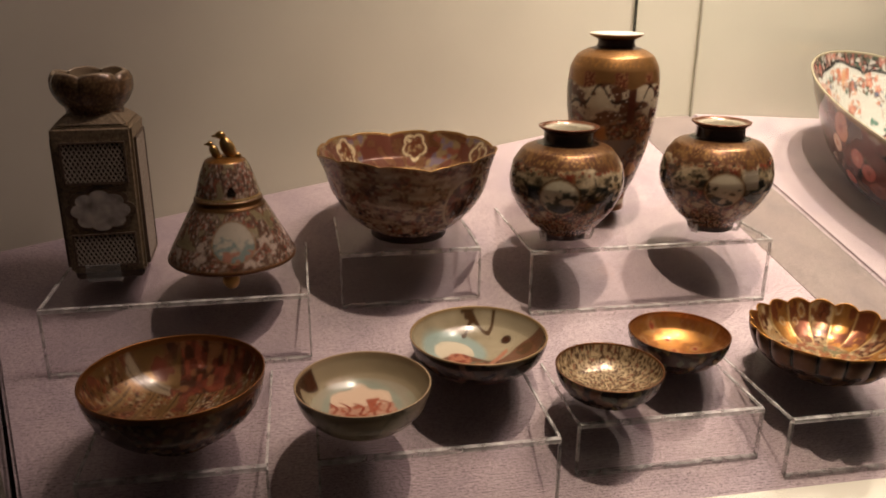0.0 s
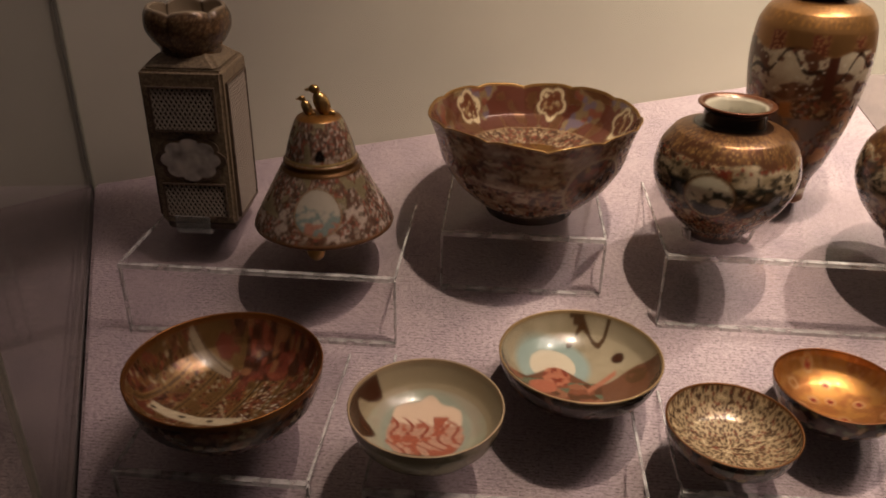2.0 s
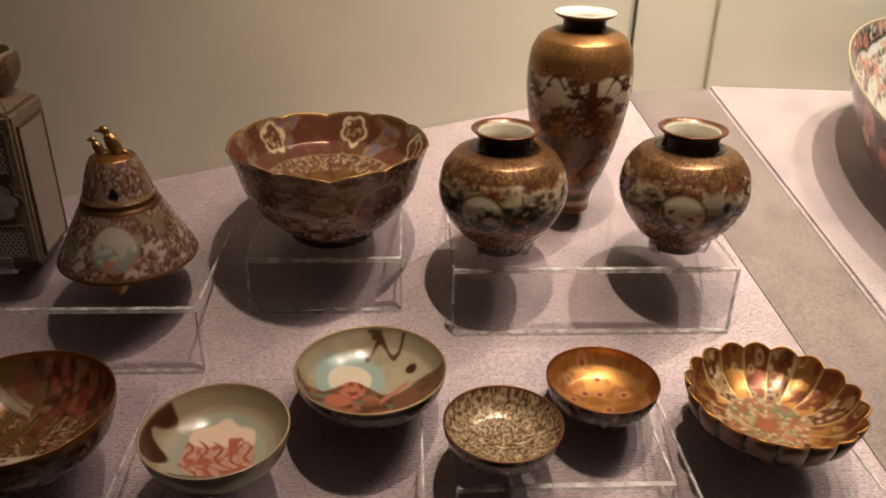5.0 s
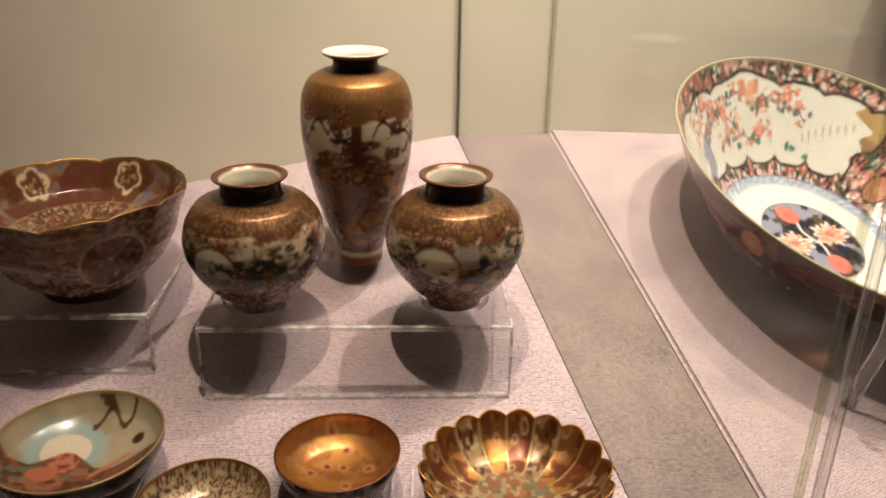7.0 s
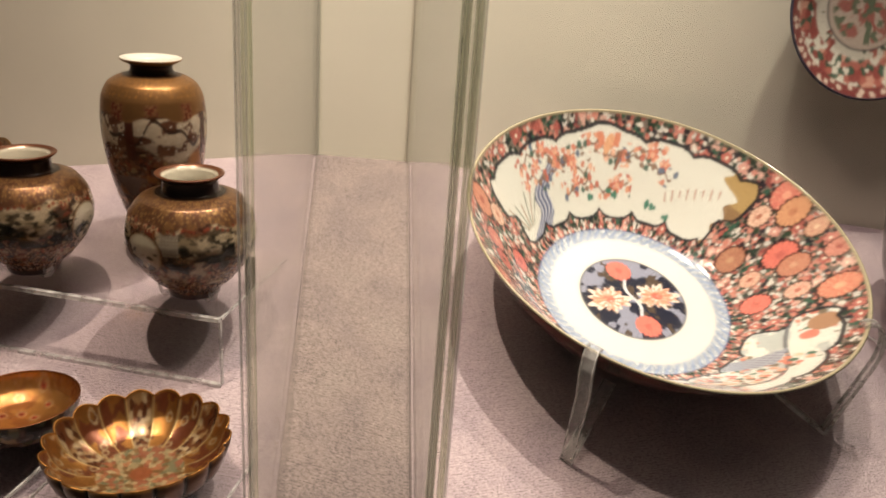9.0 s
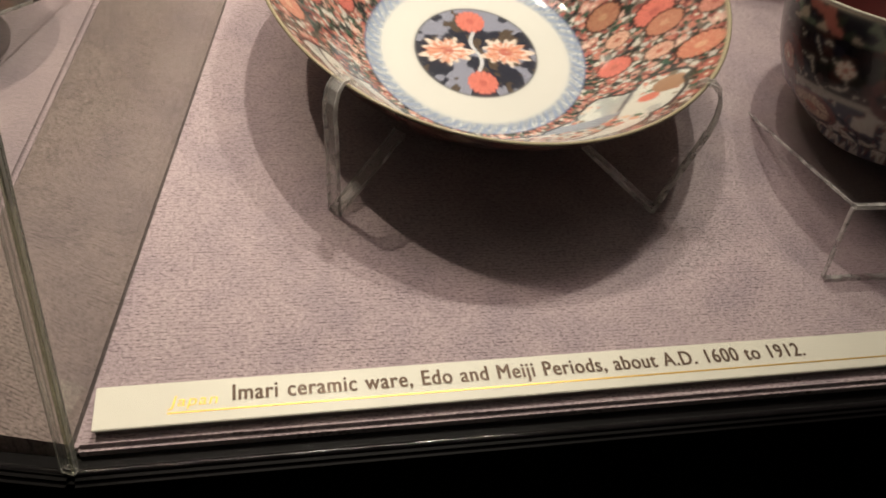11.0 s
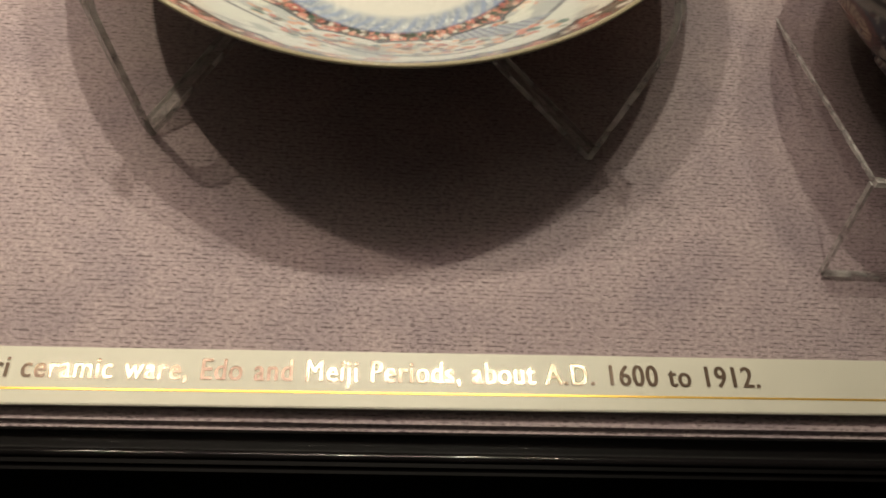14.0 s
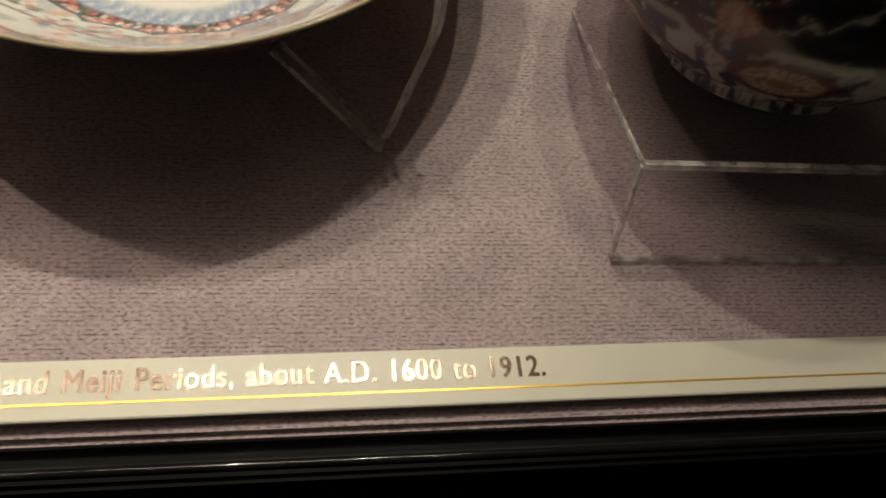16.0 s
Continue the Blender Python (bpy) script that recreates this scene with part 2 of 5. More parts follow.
def deck(name, ring, height, origin, turn, label):
    """A padded, cloth-covered board on a slope, with its texture along its own front."""
    m = Matrix.Translation(origin) @ Matrix.Rotation(turn, 4, "Z") @ Matrix.Rotation(SLOPE, 4, "X")
    inv = m.inverted()
    low, high = [], []
    for x, y in ring:
        p = inv @ Vector((x, y, height(x, y)))
        high.append((p.x, p.y, 0.0))
        low.append((p.x, p.y, -0.018))
    bm = prism(low, high)
    bmesh.ops.bevel(bm, geom=list(bm.edges), offset=0.004, segments=3, affect="EDGES")
    o = part(name, bm, CARPET)
    o.matrix_world = m
    return tagged(o, label, "display deck", kind="structure")


deck("floor_display_deck_1", LEFT, deck_z, (0.1, 0.75, deck_z(0, 0.75)), 0.0, "sloping display deck covered in lilac grey knit cloth")
deck("floor_display_deck_2", RIGHT, deck2_z, (1.0, 0.8, deck2_z(1.0, 0.8)), TURN, "sloping display deck covered in lilac grey knit cloth")


def infill(name, ring, label):
    bm = prism([(x, y, z - 0.024) for x, y, z in ring], [(x, y, z - 0.004) for x, y, z in ring])
    o = part(name, bm, TAUPE)
    return tagged(o, label, "display deck", kind="structure")


infill("floor_infill_1", [(0.6435, 0.465, deck_z(0, 0.465)), (0.7585, 0.494, deck2_z(0.760, 0.496)), (0.5885, 1.128, deck2_z(0.59, 1.128)), (0.4645, 1.094, deck_z(0, 1.094))],
       "wedge of taupe knit cloth between two glass partitions")
infill("floor_infill_2", [(-0.55, 0.42, -0.14), (-0.267, 0.465, deck_z(0, 0.465)), (-0.410, 0.862, deck_z(0, 0.862)), (-0.75, 0.770, 0.0)],
       "wedge of taupe knit cloth beyond the glass partition")
infill("floor_infill_3", [(1.557, 0.932, deck2_z(1.553, 0.932)), (1.85, 1.02, -0.11), (1.85, 1.464, 0.06), (1.507, 1.371, deck2_z(1.503, 1.371))],
       "wedge of taupe knit cloth beyond the display deck")

tagged(part("wall_back", prism([(-1.3, wall_y(-1.3), -0.6), (2.4, wall_y(2.4), -0.6), (2.4, wall_y(2.4) + 0.1, -0.6), (-1.3, wall_y(-1.3) + 0.1, -0.6)],
                               [(-1.3, wall_y(-1.3), 1.62), (2.4, wall_y(2.4), 1.62), (2.4, wall_y(2.4) + 0.1, 1.62), (-1.3, wall_y(-1.3) + 0.1, 1.62)]), WALL),
       "cream painted back wall of the display case", "wall", kind="structure")
# unseen canopy that holds the lamps, cream to bounce fill light, and the black plinth under the decks
FRONT = [(-1.0, 0.27), (-0.280, 0.447), (0.655, 0.447), (0.7695, 0.4775), (1.5725, 0.9190), (2.3, 0.99)]
ring = FRONT + [(2.3, wall_y(2.3)), (-1.0, wall_y(-1.0))]
tagged(part("ceiling_case_bounce", prism([(x, y, 1.60) for x, y in ring], [(x, y, 1.68) for x, y in ring]), WALL), "unseen cream canopy bouncing light into the case", "canopy", kind="structure")


tagged(part("trim_plinth", prism([(x, y, -0.95) for x, y in ring], [(x, y, -0.150) for x, y in ring]), BLACK), "glossy black lacquered plinth of the display case", "plinth", kind="structure")
for i, (a, b) in enumerate(zip(FRONT, FRONT[1:])):
    d = Vector((b[0] - a[0], b[1] - a[1], 0)).normalized()
    n = Vector((d.y, -d.x, 0))
    o = Vector((a[0], a[1], 0))
    e = Vector((b[0], b[1], 0))
    bm = prism([o + n * 0.004 + Vector((0, 0, -0.152)), e + n * 0.004 + Vector((0, 0, -0.152)), e - n * 0.018 + Vector((0, 0, -0.152)), o - n * 0.018 + Vector((0, 0, -0.152))],
               [o + n * 0.004 + Vector((0, 0, -0.121)), e + n * 0.004 + Vector((0, 0, -0.121)), e - n * 0.018 + Vector((0, 0, -0.115)), o - n * 0.018 + Vector((0, 0, -0.115))])
    bmesh.ops.bevel(bm, geom=list(bm.edges), offset=0.003, segments=3, affect="EDGES")
    tagged(part("trim_sill", bm, BLACK), "glossy black sill along the front of the case", "sill", kind="structure")
    bar = bmesh.new()
    rings = []
    for p in (o, e):
        c = p - n * 0.0045 + Vector((0, 0, -0.1185))
        rings.append([bar.verts.new(c + n * (0.0030 * math.cos(k * math.pi / 5)) + Vector((0, 0, 0.0030 * math.sin(k * math.pi / 5)))) for k in range(10)])
    for k in range(10):
        bar.faces.new((rings[0][k], rings[0][(k + 1) % 10], rings[1][(k + 1) % 10], rings[1][k]))
    tagged(part("trim_nosing", bar, NOSE, None, "", True), "thin polished black nosing along the sill", "sill", kind="structure")


def pane(name, a, b, za, zb, top, label, edge_at=(), mat=GLASS):
    """A sheet of glass from a to b, standing on za and zb; polished edges where asked."""
    a, b = Vector((*a, 0)), Vector((*b, 0))
    d = (b - a).normalized()
    n = Vector((d.y, -d.x, 0)) * 0.003
    low = [a + n, b + n, b - n, a - n]
    zs = [za, zb, zb, za]
    o = part(name, prism([(p.x, p.y, z) for p, z in zip(low, zs)], [(p.x, p.y, top) for p in low]), mat)
    o.visible_shadow = False
    tagged(o, label, "glass pane", kind="structure")
    for end in edge_at:
        p, z = (a, za) if end == 0 else (b, zb)
        q = d * (-0.0025 if end == 0 else 0.0025)
        c = [p + n, p + n + q, p - n + q, p - n]
        part("polished_edge", prism([(v.x, v.y, z) for v in c], [(v.x, v.y, top) for v in c]), GLASS_EDGE, o, "greenish polished glass edge")
    return o


pane("window_partition_1", (0.648, 0.468), (0.4655, 1.092), -0.10, 0.155, 1.6, "clear glass partition standing across the display case", (0, 1))
pane("window_partition_2", (0.760, 0.493), (0.588, 1.126), -0.115, 0.155, 1.6, "clear glass partition standing across the display case", (0, 1))
pane("window_partition_3", (-0.270, 0.468), (-0.408, 0.860), -0.11, 0.055, 1.6, "clear glass partition standing across the display case", (0, 1))
pane("window_front_1", (-0.275, 0.452), (0.648, 0.452), -0.117, -0.117, 1.6, "clear front glass of the display case", mat=FRONT_GLASS)
pane("window_front_2", (0.770, 0.4835), (1.5690, 0.9230), -0.117, -0.117, 1.6, "clear front glass of the display case", (0,), mat=FRONT_GLASS)
pane("window_front_3", (0.655, 0.453), (0.763, 0.480), -0.117, -0.117, 1.6, "narrow clear front glass at the bend of the case", mat=FRONT_GLASS)

# beads added at the joints, their streaked haze in place of reflected glare
for x, y, w in ((0.7665, 0.4815, 0.0065), (0.6515, 0.4525, 0.0028)):
    tagged(part("trim_joint_bead", box(x - w, x + w, y - 0.004, y + 0.004, -0.116, 1.599, 0.0015), GLASS_BEAD), "joint bead between two panes, glare streaks put in as haze", "joint", kind="structure")

# strips added for the dark and grey lines where glass meets wall
SEAM = plain("dark_seam_strip", (0.05, 0.05, 0.042), 0.5, vary=0.3, scale=60.0)
SEAM_PALE = plain("grey_seam_strip", (0.46, 0.43, 0.35), 0.5, vary=0.2, scale=60.0)
for x, y, z, mat in ((0.4650, 1.0925, 0.155, SEAM), (0.5870, 1.1250, 0.155, SEAM_PALE), (-0.4085, 0.8605, 0.055, SEAM)):
    tagged(part("trim_wall_seam", box(x - 0.0016, x + 0.0016, y - 0.003, y + 0.001, z, 1.598, 0.0006), mat), "thin strip for the line where the glass meets the wall", "joint", kind="structure")

# the dim gallery round the case
tagged(part("floor_gallery", box(-4, 5, -4, 4, -1.0, -0.95), DARK), "dark gallery floor in shade", "floor", kind="structure")
tagged(part("ceiling_gallery", box(-4, 5, -4, 4, 2.2, 2.3), DARK), "dark gallery ceiling", "ceiling", kind="structure")
for nm, b in (("wall_west", (-4.1, -4, -4, 4)), ("wall_east", (5, 5.1, -4, 4)), ("wall_south", (-4, 5, -4.1, -4)), ("wall_north", (-4, 5, 4, 4.1))):
    tagged(part(nm, box(*b, -0.95, 2.2), DARK), "dark gallery wall in shade", "wall", kind="structure")


# ---- painting on ceramics: patterns over the unrolled surface, in metres ----
def hx(code):
    v = [int(code[i:i + 2], 16) / 255 for i in (0, 2, 4)]
    return np.array([c / 12.92 if c <= 0.04045 else ((c + 0.055) / 1.055) ** 2.4 for c in v])


def rnd(i, j, k):
    v = np.sin(i * 127.1 + j * 311.7 + k * 74.7) * 43758.5453
    return v - np.floor(v)


def grain(u, v, size, seed):
    a, b = u / size, v / size
    i, j = np.floor(a), np.floor(b)
    f, g = a - i, b - j
    f, g = f * f * (3 - 2 * f), g * g * (3 - 2 * g)
    return (rnd(i, j, seed) * (1 - f) + rnd(i + 1, j, seed) * f) * (1 - g) + (rnd(i, j + 1, seed) * (1 - f) + rnd(i + 1, j + 1, seed) * f) * g


def clouds(u, v, size, seed):
    return 0.55 * grain(u, v, size, seed) + 0.3 * grain(u, v, size / 2.1, seed + 5) + 0.15 * grain(u, v, size / 4.3, seed + 9)


def cells(u, v, size, seed):
    """The nearest of scattered centres: distance, distance to the next, a random number of that centre, and the offset to it."""
    a, b = u / size, v / size
    i, j = np.floor(a), np.floor(b)
    d1, d2 = np.full(u.shape, 9.0), np.full(u.shape, 9.0)
    pick, dx, dy = np.zeros(u.shape), np.zeros(u.shape), np.zeros(u.shape)
    for p in (-1, 0, 1):
        for q in (-1, 0, 1):
            x = i + p + 0.1 + 0.8 * rnd(i + p, j + q, seed)
            y = j + q + 0.1 + 0.8 * rnd(i + p, j + q, seed + 3)
            d = np.hypot(a - x, b - y)
            near = d < d1
            d2 = np.where(near, d1, np.minimum(d2, d))
            pick = np.where(near, rnd(i + p, j + q, seed + 7), pick)
            dx, dy = np.where(near, a - x, dx), np.where(near, b - y, dy)
            d1 = np.where(near, d, d1)
    return d1, d2, pick, dx, dy


class Paint:
    """Colour and gilding at every point of a surface, laid on coat by coat."""

    def __init__(self, count, colour, gold=0.0):
        self.rgb = np.tile(hx(colour), (count, 1))
        self.gold = np.full(count, float(gold))

    def lay(self, mask, colour, gold=0.0):
        m = np.clip(np.asarray(mask, float), 0, 1)
        self.rgb += (hx(colour) - self.rgb) * m[:, None]
        self.gold += (gold - self.gold) * m
        return self

    def pieces(self, mask, pick, palette):
        """palette: colour, gold; a piece takes one by its random number."""
        for n, (colour, gold) in enumerate(palette):
            self.lay(mask * (np.floor(pick * len(palette) * 0.9999) == n), colour, gold)
        return self

    def busy(self, mask, u, v, size, seed, palette, line="", width=0.09):
        d1, d2, pick, _, _ = cells(u, v, size, seed)
        self.pieces(mask, pick, palette)
        if line:
            self.lay(mask * (d2 - d1 < width), line)
        return self

    def flower(self, u, v, at, r, petal, heart, petals=14, rim=""):
        x, y = u - at[0], v - at[1]
        d, a = np.hypot(x, y), np.arctan2(y, x)
        edge = r * (0.90 + 0.10 * np.abs(np.cos(a * petals / 2)))
        if rim:
            self.lay(d < edge * 1.14, rim)
        self.lay(d < edge, petal)
        self.lay((d < edge) * (d > 0.35 * r) * (np.abs(np.cos(a * petals / 2)) < 0.30), heart)
        self.lay(d < 0.28 * r, heart)
        return self


def soft(x, edge, width):
    return np.clip((x - edge) / width + 0.5, 0, 1)


def smooth_profile(points, step):
    """Points along a smooth line through (r, z) corners, about step apart, and the index of every corner."""
    p = [np.array(q[:2], float) for q in points]
    out, marks = [], []
    for k in range(len(p) - 1):
        a, b, c, d = p[max(k - 1, 0)], p[k], p[k + 1], p[min(k + 2, len(p) - 1)]
        n = max(2, int(np.linalg.norm(c - b) / step))
        marks.append(len(out))
        for i in range(n):
            t = i / n
            q = 0.5 * (2 * b + (c - a) * t + (2 * a - 5 * b + 4 * c - d) * t * t + (3 * b - a - 3 * c + d) * t ** 3)
            out.append(0.6 * q + 0.4 * (b + (c - b) * t))
    marks.append(len(out))
    out.append(p[-1])
    out = np.array(out)
    out[:, 0] = np.maximum(out[:, 0], 0.0)
    return out, marks


def turned(name, outside, inside, paint, mat, parent, step=0.0014, lobes=None, label="", pieces=()):
    """A turned vessel. outside: (r, z) from the foot's middle up to the rim; inside: from the rim down to the middle.
    paint(P, inner, phi, r, z, s) lays the decoration; lobes(phi, r, z, h) bends (r, z), h from 0 at the foot to 1 at the rim.
    pieces: (name, label, test(r, z, inner)) of the bands that are parts of their own."""
    line, marks = smooth_profile(list(outside) + list(inside), step)
    rim = marks[len(outside) - 1]
    big = max(q[0] for q in outside)
    n = int(min(1000, max(96, 2 * math.pi * big / step)))
    phi = np.linspace(0, 2 * np.pi, n, endpoint=False)
    rows = len(line)
    P, R = np.tile(phi, rows), np.repeat(line[:, 0], n)
    Z = np.repeat(line[:, 1], n)
    s = np.repeat(np.r_[0, np.cumsum(np.linalg.norm(np.diff(line, axis=0), axis=1))], n)
    inner = np.repeat(np.arange(rows) >= rim, n)
    rr, zz = R, Z
    if lobes:
        low, high = min(q[1] for q in outside), max(q[1] for q in outside)
        rr, zz = lobes(P, R, Z, np.clip((Z - low) / (high - low), 0, 1))
    co = np.stack([rr * np.cos(P), rr * np.sin(P), zz], 1)
    coat = paint(inner, P, R, Z, s)
    # the enamel is worn and has run a little while it was fired
    grid = np.c_[coat.rgb, coat.gold].reshape(rows, n, 4)

    def run(g, k):
        g = sum(np.roll(g, d, 1) for d in range(-k, k + 1)) / (2 * k + 1)
        e = np.concatenate([g[:1]] * k + [g] + [g[-1:]] * k)
        return sum(e[d:d + rows] for d in range(2 * k + 1)) / (2 * k + 1)

    fine = run(grid, 1)
    worn = run(run(grid, 3), 2)
    keep = 0.90
    grid = (0.5 * (fine + grid) * keep + worn * (1 - keep)).reshape(-1, 4)
    owner = np.zeros(rows - 1, int)
    for k in range(rows - 1):
        r, z = (line[k] + line[k + 1]) / 2
        for q, (_, _, test) in enumerate(pieces):
            if test(r, z, k >= rim):
                owner[k] = q + 1
                break
    made = None
    for q, (title, words) in enumerate([(name, label)] + [p[:2] for p in pieces]):
        bands = np.flatnonzero(owner == q)
        if not len(bands):
            continue
        used = np.unique(np.r_[bands, bands + 1])
        at = np.searchsorted(used, bands)
        a = at[:, None] * n + np.arange(n)
        b = (np.searchsorted(used, bands + 1))[:, None] * n + np.arange(n)
        quads = np.stack([a, np.roll(a, -1, 1), np.roll(b, -1, 1), b], -1).reshape(-1, 4)
        pick = (used[:, None] * n + np.arange(n)).ravel()
        me = bpy.data.meshes.new(title)
        me.vertices.add(len(pick))
        me.vertices.foreach_set("co", co[pick].ravel())
        me.loops.add(quads.size)
        me.loops.foreach_set("vertex_index", quads.ravel().astype(np.int32))
        me.polygons.add(len(quads))
        me.polygons.foreach_set("loop_start", np.arange(0, quads.size, 4, dtype=np.int32))
        me.update(calc_edges=True)
        att = me.attributes.new("paint", "FLOAT_COLOR", "POINT")
        att.data.foreach_set("color", grid[pick].astype(np.float32).ravel())
        me.materials.append(mat)
        me.shade_smooth()
        o = new(title, me)
        o.parent = parent
        if words:
            tagged(o, words)
        made = made or o
    return made


BROWNS = [("4c2c1c", 0.1), ("623a22", 0.2), ("724826", 0.5), ("84562c", 0.6), ("7c3e28", 0.0), ("3c241a", 0.1), ("94784e", 0.3), ("5a3420", 0.2), ("6a4430", 0.1)]
FESTIVE = [("887668", 0.0), ("844636", 0.0), ("5a4034", 0.1), ("6e4c36", 0.3), ("98867a", 0.0), ("644636", 0.2), ("845242", 0.0), ("463830", 0.0), ("7c6c5e", 0.1), ("644c40", 0.1)]
IMARI = [("a8402e", 0), ("d8d2c6", 0), ("22382e", 0), ("1d1d28", 0), ("c4745e", 0), ("2c2a34", 0), ("8a342c", 0), ("2c5a48", 0), ("cf9c8a", 0), ("24402e", 0), ("c9c4bc", 0), ("24382e", 0), ("c86a50", 0)]
DUSK = [("40261a", 0.1), ("2c221c", 0.0), ("5c3620", 0.3), ("46362a", 0.0), ("6c4426", 0.4), ("33201a", 0.0), ("54382c", 0.1)]


# ---- acrylic risers and clips ----
def riser(x0, x1, y0, z, label="clear acrylic riser with polished edges on sloping cloth", depth=None, turn=0.0, height=deck_z, group="acrylic risers"):
    """A level top with a front leg; its back meets the slope."""
    m = Matrix.Translation((x0, y0, z)) @ Matrix.Rotation(turn, 4, "Z")
    o = empty("display_riser", m, label, "riser", group)
    w, t = x1 - x0, 0.004
    low = height(x0, y0) - z
    deep = depth if depth else -low / TN - 0.006
    part("top_sheet", box(0, w, t, deep, -t, 0), ACRYLIC, o)
    part("front_leg", box(0, w, 0, t - 0.0005, low + 0.001, -t), ACRYLIC, o)
    e = 0.0022
    part("front_edge", box(0, w, -e, t - 0.001, -t, 0.0), ACRYLIC_EDGE, o, "acrylic edge with its glint put in as pale haze")
    part("foot_edge", box(0, w, -e, t, low - 0.001, low + 0.0025), ACRYLIC_EDGE, o, "acrylic edge with its glint put in as pale haze")
    for x in (0, w):
        part("side_edge", box(x - e / 2, x + e / 2, t, deep, -0.003, -0.0005), ACRYLIC_EDGE, o, "acrylic edge with its glint put in as pale haze")
        part("leg_edge", box(x - e / 2, x + e / 2, 0, t, low + 0.0025, -t), ACRYLIC_EDGE, o, "acrylic edge with its glint put in as pale haze")
    return o


RISERS = ((-0.296, -0.037, 0.684, 0.0720), (0.0, 0.157, 0.750, 0.0900), (0.210, 0.499, 0.722, 0.0915),
          (0.205, 0.390, 0.529, -0.0110), (0.407, 0.565, 0.506, -0.0120), (-0.035, 0.176, 0.498, -0.0030), (-0.229, -0.078, 0.500, -0.0040))
for x0, x1, y0, z in RISERS:
    riser(x0, x1, y0, z)


def clip(at, turn):
    """A small bent acrylic wedge that keeps a foot from sliding."""
    bm = strip([(0, 0.012, 0.0015), (0, 0, 0.0015), (0, -0.002, 0.004), (0, -0.004, 0.012)], 0.010, 0.0025)
    o = part("display_clip", bm, ACRYLIC_EDGE)
    o.matrix_world = Matrix.Translation(at) @ Matrix.Rotation(radians(turn), 4, "Z")
    return tagged(o, "small bent clear acrylic clip at a vase foot", "clip", "acrylic clips")


